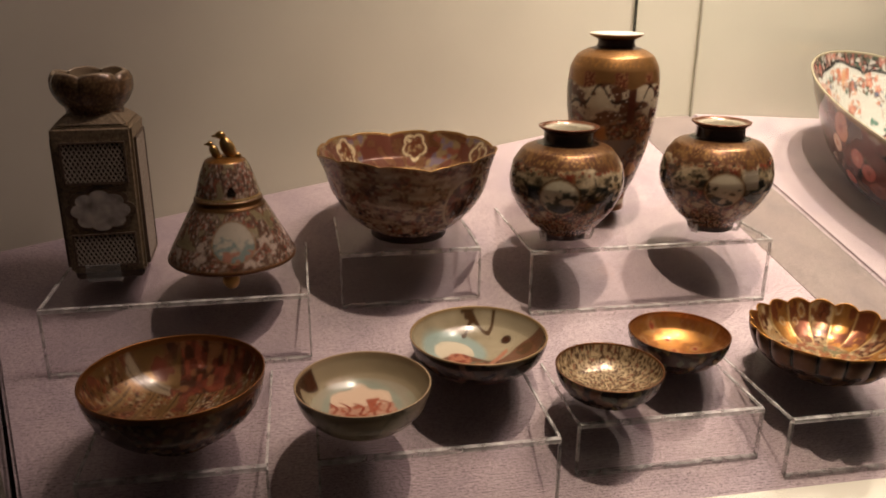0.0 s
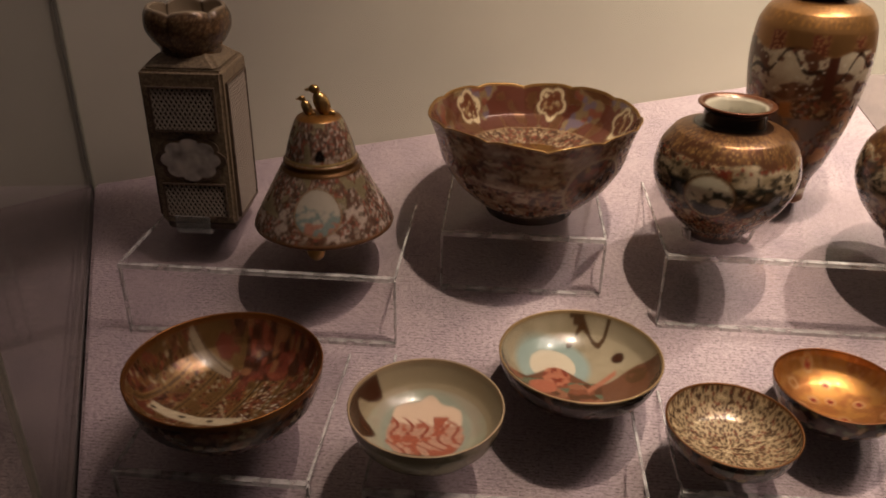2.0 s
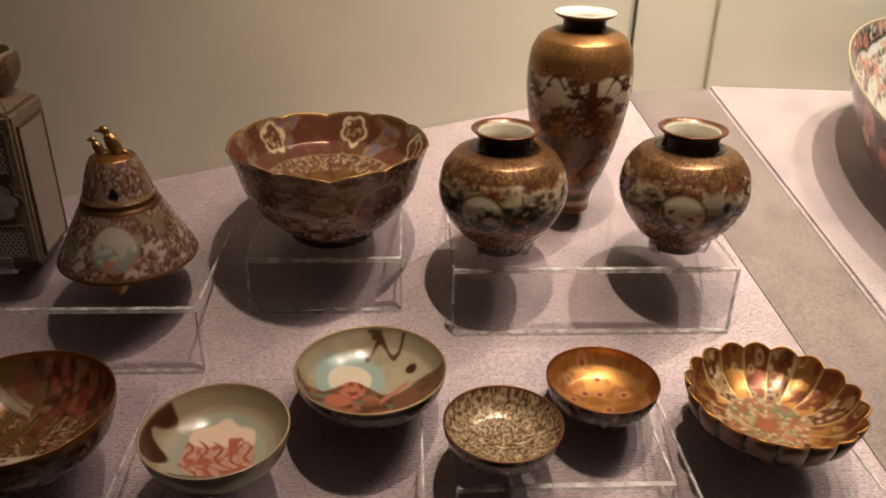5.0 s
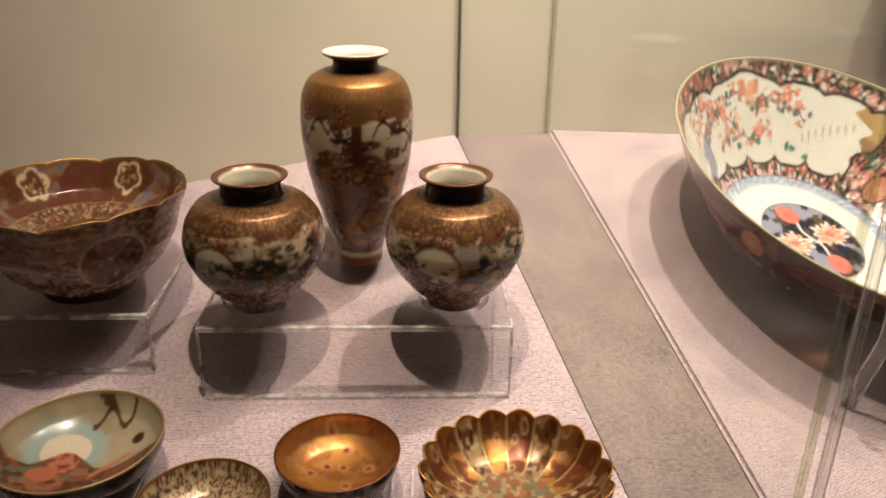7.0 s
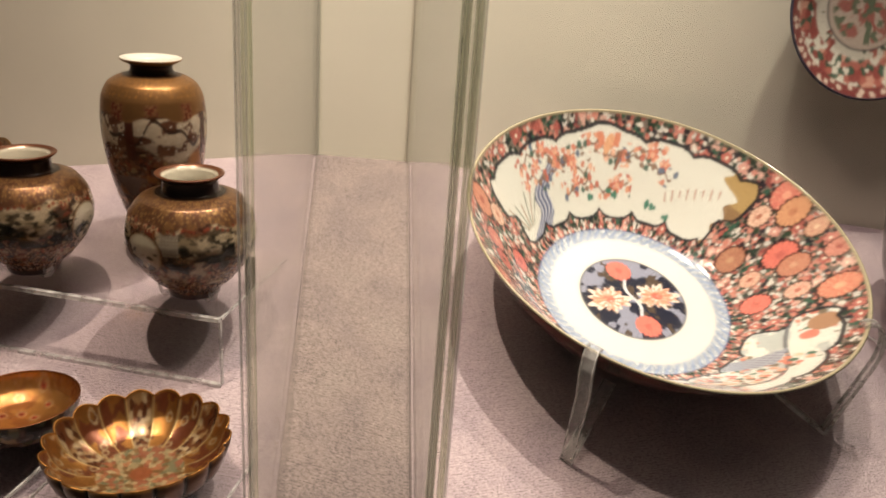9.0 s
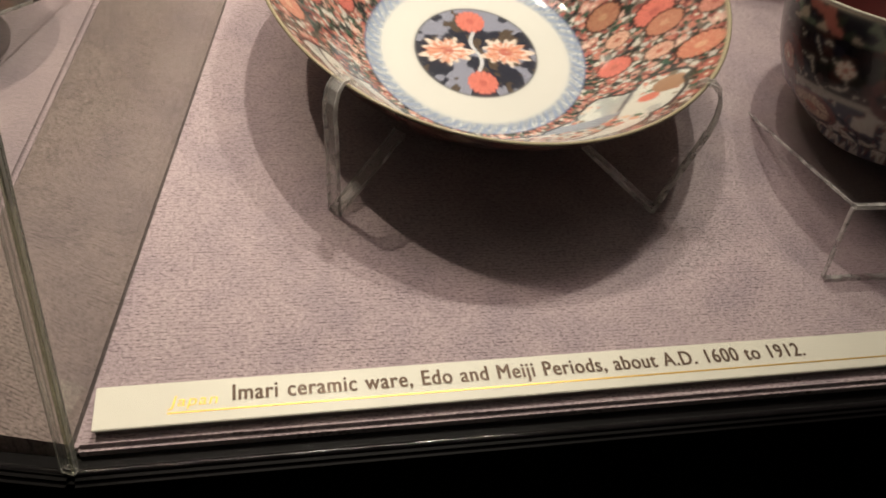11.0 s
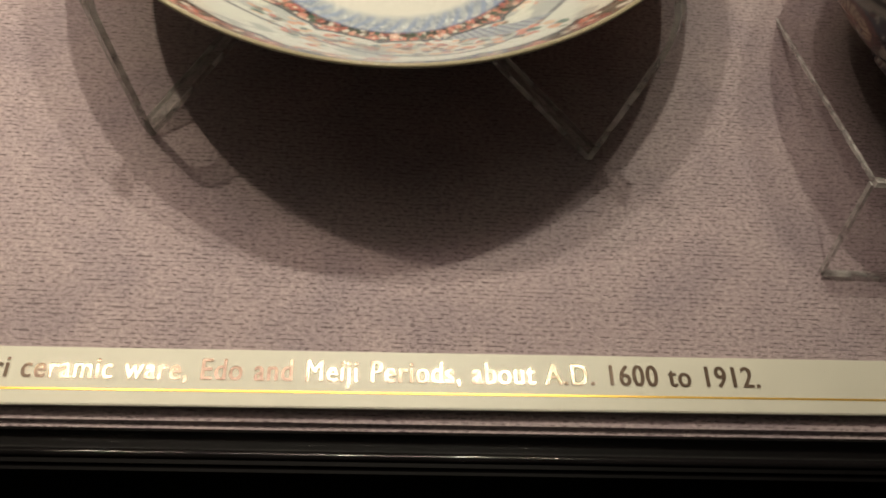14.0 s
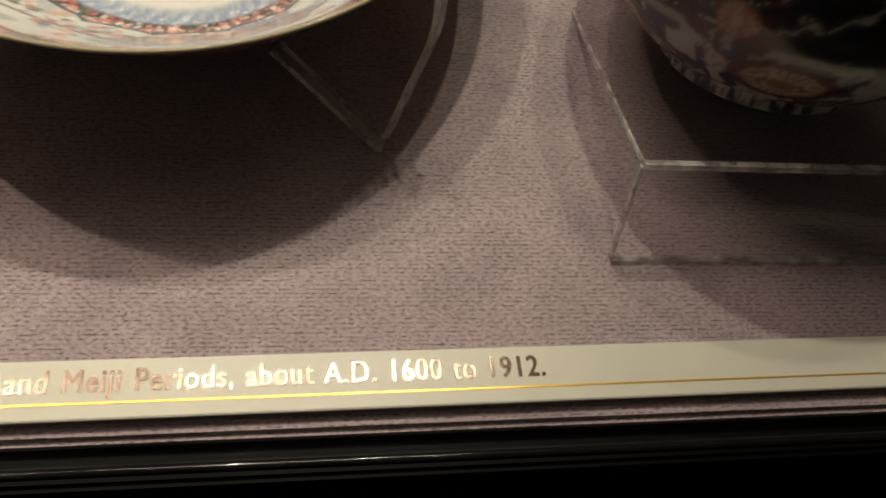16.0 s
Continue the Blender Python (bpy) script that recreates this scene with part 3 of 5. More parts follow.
# ---- first deck: the back row ----
def round_vase(at, spin, seed, label):
    v = empty("round_vase", Matrix.Translation(at) @ Matrix.Rotation(spin, 4, "Z"), label, "vase", "pair of round vases")
    out = [(0, 0.002), (0.024, 0.001), (0.0265, 0.004), (0.0285, 0.010), (0.0405, 0.020), (0.0548, 0.038), (0.0632, 0.056), (0.0650, 0.071), (0.0610, 0.090), (0.0500, 0.105),
           (0.036, 0.1105), (0.0285, 0.1120), (0.0275, 0.118), (0.0278, 0.124), (0.0335, 0.1285), (0.0338, 0.1300)]
    ins = [(0.0300, 0.1300), (0.0255, 0.1250), (0.0250, 0.110), (0.045, 0.095), (0.050, 0.060), (0.02, 0.02), (0, 0.02)]

    def paint(inner, phi, r, z, s):
        u, w = phi * 0.06, z
        p = Paint(len(phi), "4a2818", 0.25)
        p.busy(z > 0, u, w * 1.4, 0.0050, seed + 2, DUSK + [("7a5034", 0.2), ("6a3422", 0.0)])
        p.busy((z < 0.060) * (clouds(u, w, 0.016, seed + 30) > 0.48), u, w, 0.0026, seed, DUSK + [("8a5a3a", 0.2), ("94442c", 0), ("a88a62", 0.2), ("6a3a28", 0)])
        p.lay((z < 0.05) * (cells(u, w, 0.0042, seed + 50)[0] < 0.24), "9a7446", 0.4)
        sky = soft(z, 0.060 + 0.016 * (clouds(u, w, 0.03, seed) - 0.5), 0.006) * (z < 0.094) * soft(clouds(u, w * 1.3, 0.024, seed + 60), 0.43, 0.06)
        p.lay(sky, "8c7a5e")
        p.lay(sky * soft(clouds(u, w * 2, 0.016, seed + 4), 0.48, 0.10), "ae9c80")
        p.lay(sky * soft(clouds(u, w * 2, 0.009, seed + 41), 0.60, 0.05), "4c4030")
        p.lay(soft(clouds(u, w * 1.3, 0.013, seed + 6), 0.57, 0.05) * (z > 0.044) * (z < 0.074), "20221c")
        p.lay(soft(clouds(u, w * 1.3, 0.005, seed + 8), 0.64, 0.06) * (z > 0.045) * (z < 0.084), "17160f")
        p.lay(soft(clouds(u, w, 0.014, seed + 11), 0.64, 0.07) * (z > 0.026) * (z < 0.058), "a08a6c")
        # panels parted by red-brown posts, and a round scene on each side
        k = np.mod(phi + 0.4, np.pi * 2 / 3)
        post = (np.abs(k - 0.35) < 0.10) * (z > 0.040) * (z < 0.088)
        p.lay(post, "6a2414").lay(post * (np.mod(phi * 60, 2) < 0.7), "8a5a2c", 0.4)
        chk = (np.abs(k - 0.66) < 0.15) * (z > 0.064) * (z < 0.086)
        p.lay(chk * (seed > 20), "a89c88").lay(chk * (seed > 20) * (np.mod(z * 640, 2) < 0.8), "6e6254").lay(chk * (seed > 20) * (np.mod(phi * 40, 2) < 0.5), "7e7264")
        d = np.hypot((np.mod(phi + 1.2, np.pi * 2 / 3) - 1.0) * 0.060, z - 0.062)
        p.lay(d < 0.0218, "4a2c18", 0.2).lay(d < 0.0206, "8a6a3c", 0.5).lay(d < 0.0192, "beb39c")
        tree = (d < 0.0190) * soft(clouds(u, w * 1.5, 0.008, seed + 13) - (z - 0.056) * 16, 0.52, 0.05)
        p.lay(tree, "1c211a")
        # gilt shoulder with brocade dots
        sh = soft(z, 0.0905 + 0.004 * np.sin(phi * 5 + seed) + 0.002 * np.sin(phi * 13), 0.002)
        p.lay(sh, "5e3a22", 0.50)
        p.lay(sh * soft(clouds(u, r, 0.004, seed + 17), 0.58, 0.08), "7e5830", 0.6)
        p.lay((z > 0.095) * (cells(u, r, 0.0040, seed + 71)[0] < 0.20), "a8824a", 0.6)
        dd, _, pk, _, _ = cells(u, z, 0.0065, seed + 19)
        p.lay((np.abs(z - 0.0885) < 0.0030) * (dd < 0.38) * (clouds(u, w, 0.04, seed + 77) > 0.5), "b49c74").lay((np.abs(z - 0.0885) < 0.0030) * (dd < 0.26), "7a3420")
        p.lay((z > 0.1108), "1f1008", 0.2)
        p.lay((z > 0.1262), "5a2e12", 0.55)
        p.lay((z < 0.0085), "2a1408", 0.3)
        p.lay(inner * (z < 0.1292), "d9d2bd")
        p.lay(inner * (r > 0.0272) * (z > 0.120), "6a3a1c", 0.45)
        return p

    turned("body", out, ins, paint, GLAZE, v, 0.0011, pieces=(
        ("foot_ring", "dark brown foot ring", lambda r, z, i: not i and z < 0.0085),
        ("neck", "black glazed neck", lambda r, z, i: not i and 0.1112 < z < 0.1262),
        ("lip", "brown gilt lip", lambda r, z, i: z >= 0.1262 and r > 0.0272)))
    for a in (-150, -30, 90):
        x, y = at[0] + 0.031 * math.cos(radians(a)), at[1] + 0.031 * math.sin(radians(a))
        clip((x, y, at[2]), a + 90)
    return v


round_vase((0.2605, 0.770, 0.0915), 0.3, 11, "round satsuma vase with gilt shoulder, dark neck and landscape panels")
round_vase((0.4466, 0.773, 0.0915), 2.5, 37, "round satsuma vase with gilt shoulder and striped brocade panel on acrylic")


def tall_vase(at):
    v = empty("tall_vase", Matrix.Translation(at), "tall gilt satsuma vase with flared white lip and blossom branch band", "vase")
    out = [(0, 0.002), (0.021, 0.001), (0.0235, 0.003), (0.0232, 0.012), (0.0265, 0.026), (0.035, 0.044), (0.0450, 0.075), (0.0520, 0.106), (0.0562, 0.138), (0.0566, 0.160),
           (0.0540, 0.182), (0.0470, 0.196), (0.0360, 0.2030), (0.0245, 0.2065), (0.0222, 0.2105), (0.0228, 0.2150), (0.0305, 0.2190), (0.0325, 0.2205), (0.0325, 0.2222)]
    ins = [(0.0300, 0.2225), (0.0215, 0.2190), (0.0190, 0.212), (0.030, 0.19), (0.02, 0.18), (0, 0.18)]

    def paint(inner, phi, r, z, s):
        u = phi * 0.05
        p = Paint(len(phi), "5a3214", 0.4)
        p.busy(z < 0.13, u, z, 0.0056, 3, BROWNS)
        p.busy((z < 0.125) * (clouds(u, z, 0.02, 5) > 0.45), u, z, 0.0032, 7, BROWNS + [("8a7868", 0), ("8a5034", 0), ("7a6456", 0), ("94826e", 0)])
        p.lay((z < 0.125) * soft(clouds(u, z * 0.8, 0.016, 21), 0.58, 0.05), "96642e", 0.65)
        p.lay((z < 0.10) * soft(clouds(u, z, 0.020, 27), 0.60, 0.06), "7c6a60", 0.05)
        p.lay(soft(clouds(u, z * 1.5, 0.03, 8), 0.55, 0.06) * (z > 0.012) * (z < 0.05), "6a5a50")
        band = soft(z, 0.126 + 0.010 * np.sin(phi * 4 + 1), 0.004) * (z < 0.166)
        p.lay(band, "b6a68e")
        p.lay(band * soft(clouds(u, z, 0.013, 12), 0.54, 0.05), "5a3420", 0.1)
        bough = np.abs(z - 0.150 - 0.010 * np.sin(phi * 5) - 0.006 * np.sin(phi * 11 + 1)) < 0.0022
        p.lay(bough * (z > 0.125), "2c160c")
        d1, _, pk, _, _ = cells(u, z, 0.009, 31)
        p.lay(band * (d1 < 0.10), "d6ccb8").lay(band * (d1 < 0.16) * (pk > 0.75), "5a2c1c")
        post = (np.abs(np.mod(phi + 0.25, 1.57) - 0.3) < 0.09) * (z > 0.120) * (z < 0.168)
        p.lay(post, "4a2012")
        up = soft(z, 0.165 + 0.004 * np.cos(phi * 6), 0.002)
        p.lay(up, "8a6032", 0.62)
        patch = (np.abs(np.mod(phi, 0.70) - 0.3) < 0.13) * (z > 0.160) * (z < 0.180) * up
        p.lay(patch, "6e3220", 0.2).lay(patch * (cells(u, z, 0.0035, 5)[0] < 0.3), "9a7444", 0.5)
        p.lay((z > 0.186) * (cells(u, r, 0.0036, 9)[0] < 0.26) * up, "b07c38", 0.8)
        p.lay((z > 0.2042) * (z < 0.2165), "33190a", 0.5)
        p.lay((z > 0.2165), "a87a38", 0.7)
        p.lay((z < 0.0165) * (z > 0.010), "c9b998").lay((z <= 0.010), "7a4a20", 0.4)
        p.lay(inner, "e6e2d6")
        return p

    turned("body", out, ins, paint, GLAZE, v, 0.0011, pieces=(
        ("foot_ring", "pale and gilt foot ring", lambda r, z, i: not i and z < 0.0165),
        ("neck", "dark gilt neck", lambda r, z, i: not i and 0.2042 < z < 0.2165),
        ("lip", "flared white lip with gilt edge", lambda r, z, i: z >= 0.2165)))
    return v


tall_vase((0.351, 0.875, 0.0915))
clip((0.318, 0.868, 0.0915), 60)


def lobed_bowl(at):
    v = empty("lobed_bowl", Matrix.Translation(at) @ Matrix.Rotation(0.30, 4, "Z"), "deep brown satsuma bowl with gilt bracket-lobed rim and flower panels", "bowl")
    out = [(0, 0.004), (0.038, 0.003), (0.041, 0.0), (0.044, 0.002), (0.044, 0.009), (0.058, 0.018), (0.076, 0.036), (0.089, 0.058), (0.0955, 0.082), (0.1015, 0.100), (0.1025, 0.1015)]
    ins = [(0.1010, 0.1025), (0.0950, 0.090), (0.086, 0.073), (0.074, 0.0665), (0.064, 0.0635), (0.041, 0.0555), (0.02, 0.052), (0, 0.051)]

    def lobes(phi, r, z, h):
        # four pointed corners, with a double-cusped lobe on each side between them
        k = np.abs(np.cos(2 * (phi + 0.20)))
        cusp = 1 - np.abs(np.sin(6 * (phi + 0.20)))
        g = h ** 4
        return r * (1 + g * (0.020 * k ** 3 - 0.008)), z + g * (0.003 - 0.0036 * k ** 4 - 0.0030 * cusp ** 2)

    def paint(inner, phi, r, z, s):
        u = phi * 0.085
        p = Paint(len(phi), "5a2c1a", 0.2)
        p.busy(~inner, u, z, 0.0042, 4, BROWNS + [("8a4c34", 0), ("7e5c44", 0)])
        p.busy(~inner * (clouds(u, z, 0.014, 61) > 0.5), u, z, 0.0026, 64, BROWNS + [("7a3426", 0), ("94785a", 0)])
        p.lay(~inner * soft(clouds(u, z * 2.5, 0.018, 6), 0.58, 0.05), "9c8064")
        p.lay(~inner * soft(clouds(u, z * 2, 0.008, 66), 0.62, 0.04), "b8a488")
        for c in range(3):
            d = np.hypot((np.mod(phi - 0.9 - c * 2.094 + np.pi, 2 * np.pi) - np.pi) * 0.085, z - 0.055)
            p.lay(~inner * (np.abs(d - 0.029) < 0.0014), "b8a484")
            p.busy(~inner * (d < 0.0275), u, z, 0.0045, 9, BROWNS)
        wall = inner * (r > 0.0675)
        p.lay(wall, "643424", 0.12)
        p.lay(wall * soft(clouds(u, z, 0.010, 15), 0.55, 0.08), "6e4626", 0.4)
        p.busy(wall * (clouds(u, z, 0.02, 44) > 0.62), u, z, 0.006, 17, [("6a5a66", 0), ("7a4430", 0), ("8a7250", 0.2)])
        for c in range(6):
            a = (np.mod(phi - c * np.pi / 3 + np.pi, 2 * np.pi) - np.pi) * 0.096
            d, g = np.hypot(a, (z - 0.084) * 1.10), np.arctan2(z - 0.084, a)
            edge = 0.0175 * (0.76 + 0.24 * np.abs(np.cos(g * 2.5 + c)))
            p.lay(wall * (d < edge), "c9b690")
            p.lay(wall * (d < edge * 0.80) * (clouds(u, z, 0.006, 20 + c) > 0.38), "6a3820", 0.15)
            p.lay(wall * (d < edge * 0.55) * (clouds(u, z, 0.004, 40 + c) > 0.55), "a88a62", 0.2)
        ring = inner * (r <= 0.0675) * (r > 0.041)
        p.lay(ring, "6a4a30", 0.2)
        p.busy(ring, r * np.cos(phi), r * np.sin(phi), 0.0024, 23, [("94785a", 0.1), ("5a3420", 0.1), ("7a3c28", 0), ("6a4c2c", 0.3), ("a89070", 0), ("4a3020", 0)])
        p.lay(inner * (np.abs(r - 0.0675) < 0.0007), "a08058", 0.4)
        p.lay(inner * (r <= 0.041), "8a6026", 0.75)
        p.lay(inner * (r <= 0.041) * (clouds(r * np.cos(phi), r * np.sin(phi), 0.008, 3) > 0.6), "6a3c18", 0.5)
        p.lay((z > 0.1004), "a07a40", 0.8)
        p.lay(~inner * (z < 0.010), "2a1408", 0.2)
        return p

    turned("body", out, ins, paint, GLAZE, v, 0.0012, lobes, pieces=(
        ("foot_ring", "dark foot ring", lambda r, z, i: not i and z < 0.009),
        ("rim", "worn gilt bracket rim", lambda r, z, i: z > 0.0995)))
    return v


lobed_bowl((0.0837, 0.8125, 0.090))


def bell_burner(at):
    """A bell-shaped incense burner on three stub feet, with two gilt birds on its top."""
    v = empty("incense_burner", Matrix.Translation(at), "bell-shaped satsuma incense burner with gilt bird finial on stub feet", "burner")
    out = [(0, 0.021), (0.03, 0.0205), (0.060, 0.0215), (0.0655, 0.0230), (0.0668, 0.0255), (0.0650, 0.030), (0.0596, 0.041), (0.0526, 0.054), (0.0450, 0.068), (0.0376, 0.0815), (0.0352, 0.0845), (0.0352, 0.0885), (0.0335, 0.0905),
           (0.0298, 0.104), (0.0250, 0.119), (0.0205, 0.1275)]
    ins = [(0.012, 0.1310), (0, 0.1315)]

    def paint(inner, phi, r, z, s):
        u = np.where(z > 0.0905, phi * 0.029, phi * 0.052)
        p = Paint(len(phi), "6a4020", 0.35)
        p.busy(z > 0, u, z, 0.0040, 2, FESTIVE, "5a3a28", 0.10)
        p.busy(clouds(u, z, 0.010, 4) > 0.42, u, z, 0.0023, 6, FESTIVE + [("a89488", 0.0)])
        p.lay((z > 0.045) * soft(clouds(u, z, 0.012, 11), 0.60, 0.06), "86785a", 0.3).lay((z < 0.06) * soft(clouds(u, z, 0.010, 13), 0.62, 0.05), "a8968a")
        for c, col in ((-1.45, "a89e90"), (0.65, "a89a88"), (2.75, "a89e90")):
            d = np.hypot((np.mod(phi - c + np.pi, 2 * np.pi) - np.pi) * 0.048, z - 0.054)
            d = d * 1.16
            p.lay(d < 0.0232, "8a6c48", 0.4).lay(d < 0.0218, col)
            p.lay((d < 0.0218) * soft(clouds(u, z * 2, 0.006, 3) - (z - 0.05) * 25, 0.52, 0.06), "74807c")
            p.lay((d < 0.0218) * (z < 0.046) * (cells(u, z, 0.0035, 12)[2] > 0.6), "9a6a58")
        p.lay((z < 0.0245), "5a3420", 0.4).lay((z < 0.0275) * (z > 0.0245), "7a5434", 0.4)
        p.lay((z > 0.0805) * (z < 0.0905), "5a3a14", 0.65).lay((np.abs(z - 0.0915) < 0.001), "b99a5a", 0.5)
        # the cover is not cut through: near-black spots stand in for shaded holes
        for c in range(4):
            a = (np.mod(phi - 0.2 - c * 1.571 + np.pi, 2 * np.pi) - np.pi) * 0.03
            p.lay((np.hypot(a, (z - 0.100) * 0.8 + np.abs(a) * 0.3) < 0.0045), "120a06")
        p.lay((z > 0.1270), "8a5c20", 0.8)
        return p

    turned("body", out, ins, paint, GLAZE, v, step=0.0010, pieces=(
        ("base", "brown gilt underside and base rim", lambda r, z, i: not i and z < 0.0245),
        ("band", "dull gilt band", lambda r, z, i: 0.0815 < z < 0.0905),
        ("cover", "domed cover with its holes painted dark", lambda r, z, i: z >= 0.0905)))
    for a in (-90, 30, 150):
        bm = ball((0.040 * math.cos(radians(a)), 0.040 * math.sin(radians(a)), 0.0108), 0.0100, (0.9, 0.9, 1.08))
        part("stub_foot", bm, GOLD, v, "gilt stub foot", True)

    def bird(x, y, size):
        bm = ball((0, 0, 0), size, (0.85, 0.75, 1.45))
        bmesh.ops.rotate(bm, cent=(0, 0, 0), matrix=Matrix.Rotation(radians(-24), 3, "Y"), verts=bm.verts)
        for m in (ball((-size * 0.75, 0, size * 1.55), size * 0.55, (1.1, 0.9, 0.9)), ball((-size * 1.4, 0, size * 1.45), size * 0.26, (1.6, 0.8, 0.7)),
                  ball((size * 0.9, 0, -size * 1.0), size * 0.5, (1.2, 0.7, 0.8))):
            me = bpy.data.meshes.new("tmp")
            m.to_mesh(me)
            bm.from_mesh(me)
            bpy.data.meshes.remove(me)
            m.free()
        bmesh.ops.translate(bm, vec=(x, y, 0.131 + size * 1.1), verts=bm.verts)
        part("bird_finial", bm, GOLD, v, "small gilt bird finial", True)

    bird(0.004, -0.002, 0.0085)
    bird(-0.009, -0.006, 0.0055)
    return v


bell_burner((-0.1143, 0.7513, 0.0720))


def square_tower(at, turn):
    """A square pierced stoneware vase with a lobed mouth."""
    v = empty("square_vase", Matrix.Translation(at) @ Matrix.Rotation(turn, 4, "Z"), "square tan stoneware vase with pierced lattice panels and lobed mouth", "vase")
    h, w, top = 0.163, 0.0375, 0.0392
    low = [(-w, -w), (w, -w), (w, w), (-w, w)]
    bm = prism([(x, y, 0.008) for x, y in low], [(x * top / w, y * top / w, h) for x, y in low])
    bmesh.ops.bevel(bm, geom=list(bm.edges), offset=0.003, segments=3, affect="EDGES")
    part("body", bm, STONE, v)
    part("foot", box(-0.034, 0.034, -0.034, 0.034, 0.0, 0.009, 0.002), STONE_DARK, v)
    bm = prism([(x * top / w * 0.97, y * top / w * 0.97, h - 0.001) for x, y in low], [(x * 0.62, y * 0.62, h + 0.0125) for x, y in low])
    bmesh.ops.bevel(bm, geom=list(bm.edges), offset=0.004, segments=3, affect="EDGES")
    part("shoulder", bm, STONE, v)

    def paint(inner, phi, r, z, s):
        p = Paint(len(phi), "4a3524", 0.15)
        p.lay(cells(phi * 0.034, z, 0.0028, 4)[0] < 0.34, "8a6c48", 0.2)
        p.lay(inner, "a09078")
        # shade in the creases between the lobes, put into the colour
        p.lay(np.abs(np.cos(phi * 3 + 0.4)) < 0.07, "342416", 0.1)
        return p

    def lobes(phi, r, z, g):
        k = np.abs(np.cos(phi * 3 + 0.4)) ** 0.5
        return r * (0.955 + 0.05 * k * (0.3 + 0.7 * g)), z + g ** 3 * 0.005 * (k - 0.6)

    turned("lobed_mouth", [(0.0, 0.172), (0.0275, 0.170), (0.0290, 0.177), (0.0350, 0.184), (0.0405, 0.195), (0.0405, 0.206), (0.0365, 0.2125)],
           [(0.033, 0.2125), (0.034, 0.200), (0.020, 0.188), (0, 0.187)], paint, GLAZE, v, 0.0014, lobes, "brown lobed mouth with pale inside")
    for side in range(4):
        rot = Matrix.Rotation(side * math.pi / 2, 3, "Z")
        lean = (top - w) / h
        for z0, z1 in (((0.018, 0.050), (0.107, 0.146)) if side % 2 == 0 else ((0.016, 0.148),)):
            off = w + lean * (z0 + z1) / 2
            x = 0.029
            # no recess is cut: a near-black slab stands in for the unlit hollow
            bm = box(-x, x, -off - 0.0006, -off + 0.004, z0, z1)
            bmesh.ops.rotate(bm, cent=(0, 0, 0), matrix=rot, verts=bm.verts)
            part("panel_shade_slab", bm, HOLLOW_SHADE, v, "slab painted dark for the shade behind the lattice")
            bm = bmesh.new()

            def bar(a, b, wide=0.0012):
                d = (Vector(b) - Vector(a)).normalized()
                n = Vector((-d.y, d.x)) * wide / 2
                ring = [Vector(a) + n, Vector(a) - n, Vector(b) - n, Vector(b) + n]
                f = [bm.verts.new((q.x, -off - 0.0022, q.y)) for q in ring]
                g = [bm.verts.new((q.x, -off + 0.001, q.y)) for q in ring]
                bm.faces.new(f)
                for i in range(4):
                    bm.faces.new((f[i], f[(i + 1) % 4], g[(i + 1) % 4], g[i]))

            hh = z1 - z0
            for i in range(-24, 40):
                for sgn in (1, -1):
                    c = -x + i * 0.0046
                    a, b = (c, z0), (c + hh * 0.6 * sgn, z1)
                    lo, hi = sorted((a[0], b[0]))
                    if lo < -x or hi > x:
                        t0, t1 = 0.0, 1.0
                        dx = b[0] - a[0]
                        ts = sorted(((-x - a[0]) / dx, (x - a[0]) / dx))
                        t0, t1 = max(0, ts[0]), min(1, ts[1])
                        if t1 - t0 < 0.05:
                            continue
                        a, b = (a[0] + dx * t0, z0 + hh * t0), (a[0] + dx * t1, z0 + hh * t1)
                    bar(a, b)
            bmesh.ops.rotate(bm, cent=(0, 0, 0), matrix=rot, verts=bm.verts)
            part("lattice", bm, LATTICE_TAN, v, "pale pierced lattice")
            for bx in ((-x - 0.002, x + 0.002, z0 - 0.002, z0), (-x - 0.002, x + 0.002, z1, z1 + 0.002), (-x - 0.002, -x, z0, z1), (x, x + 0.002, z0, z1)):
                bm = box(bx[0], bx[1], -off - 0.003, -off + 0.003, bx[2], bx[3])
                bmesh.ops.rotate(bm, cent=(0, 0, 0), matrix=rot, verts=bm.verts)
                part("panel_moulding", bm, STONE_DARK, v)
    # the cloud-shaped medallion on the front and the sides
    for side in (0, 2):
        rot = Matrix.Rotation(side * math.pi / 2, 3, "Z")
        for name, k, dep, mat in (("medallion_border", 1.0, 0.0016, STONE_DARK), ("medallion", 0.84, 0.0022, None)):
            low, high = [], []
            for a in np.linspace(0, 2 * np.pi, 64, endpoint=False):
                e = (0.84 + 0.16 * abs(math.cos(a * 4)) ** 0.7) * k
                x, z = 0.0345 * e * math.cos(a), 0.0765 + 0.0258 * e * math.sin(a)
                off = w + (top - w) / h * z
                low.append(rot @ Vector((x, -off + 0.002, z)))
                high.append(rot @ Vector((x, -off - dep, z)))
            part(name, prism(low, high), mat or MEDAL, v, "" if mat else "pale painted medallion")
    return v


MEDAL = plain("pale_landscape_enamel", (0.40, 0.36, 0.33), 0.3, vary=0.5, scale=90.0, coat=0.3)
square_tower((-0.2445, 0.7955, 0.0725), radians(2))
hold = part("display_clip", strip([(0, 0.016, 0.0015), (0, 0, 0.0015), (0, -0.002, 0.004), (0, -0.0025, 0.020)], 0.034, 0.0022), ARM)
hold.matrix_world = Matrix.Translation((-0.247, 0.752, 0.0722))
tagged(hold, "wide bent clear acrylic clip before the square vase", "clip", "acrylic clips")


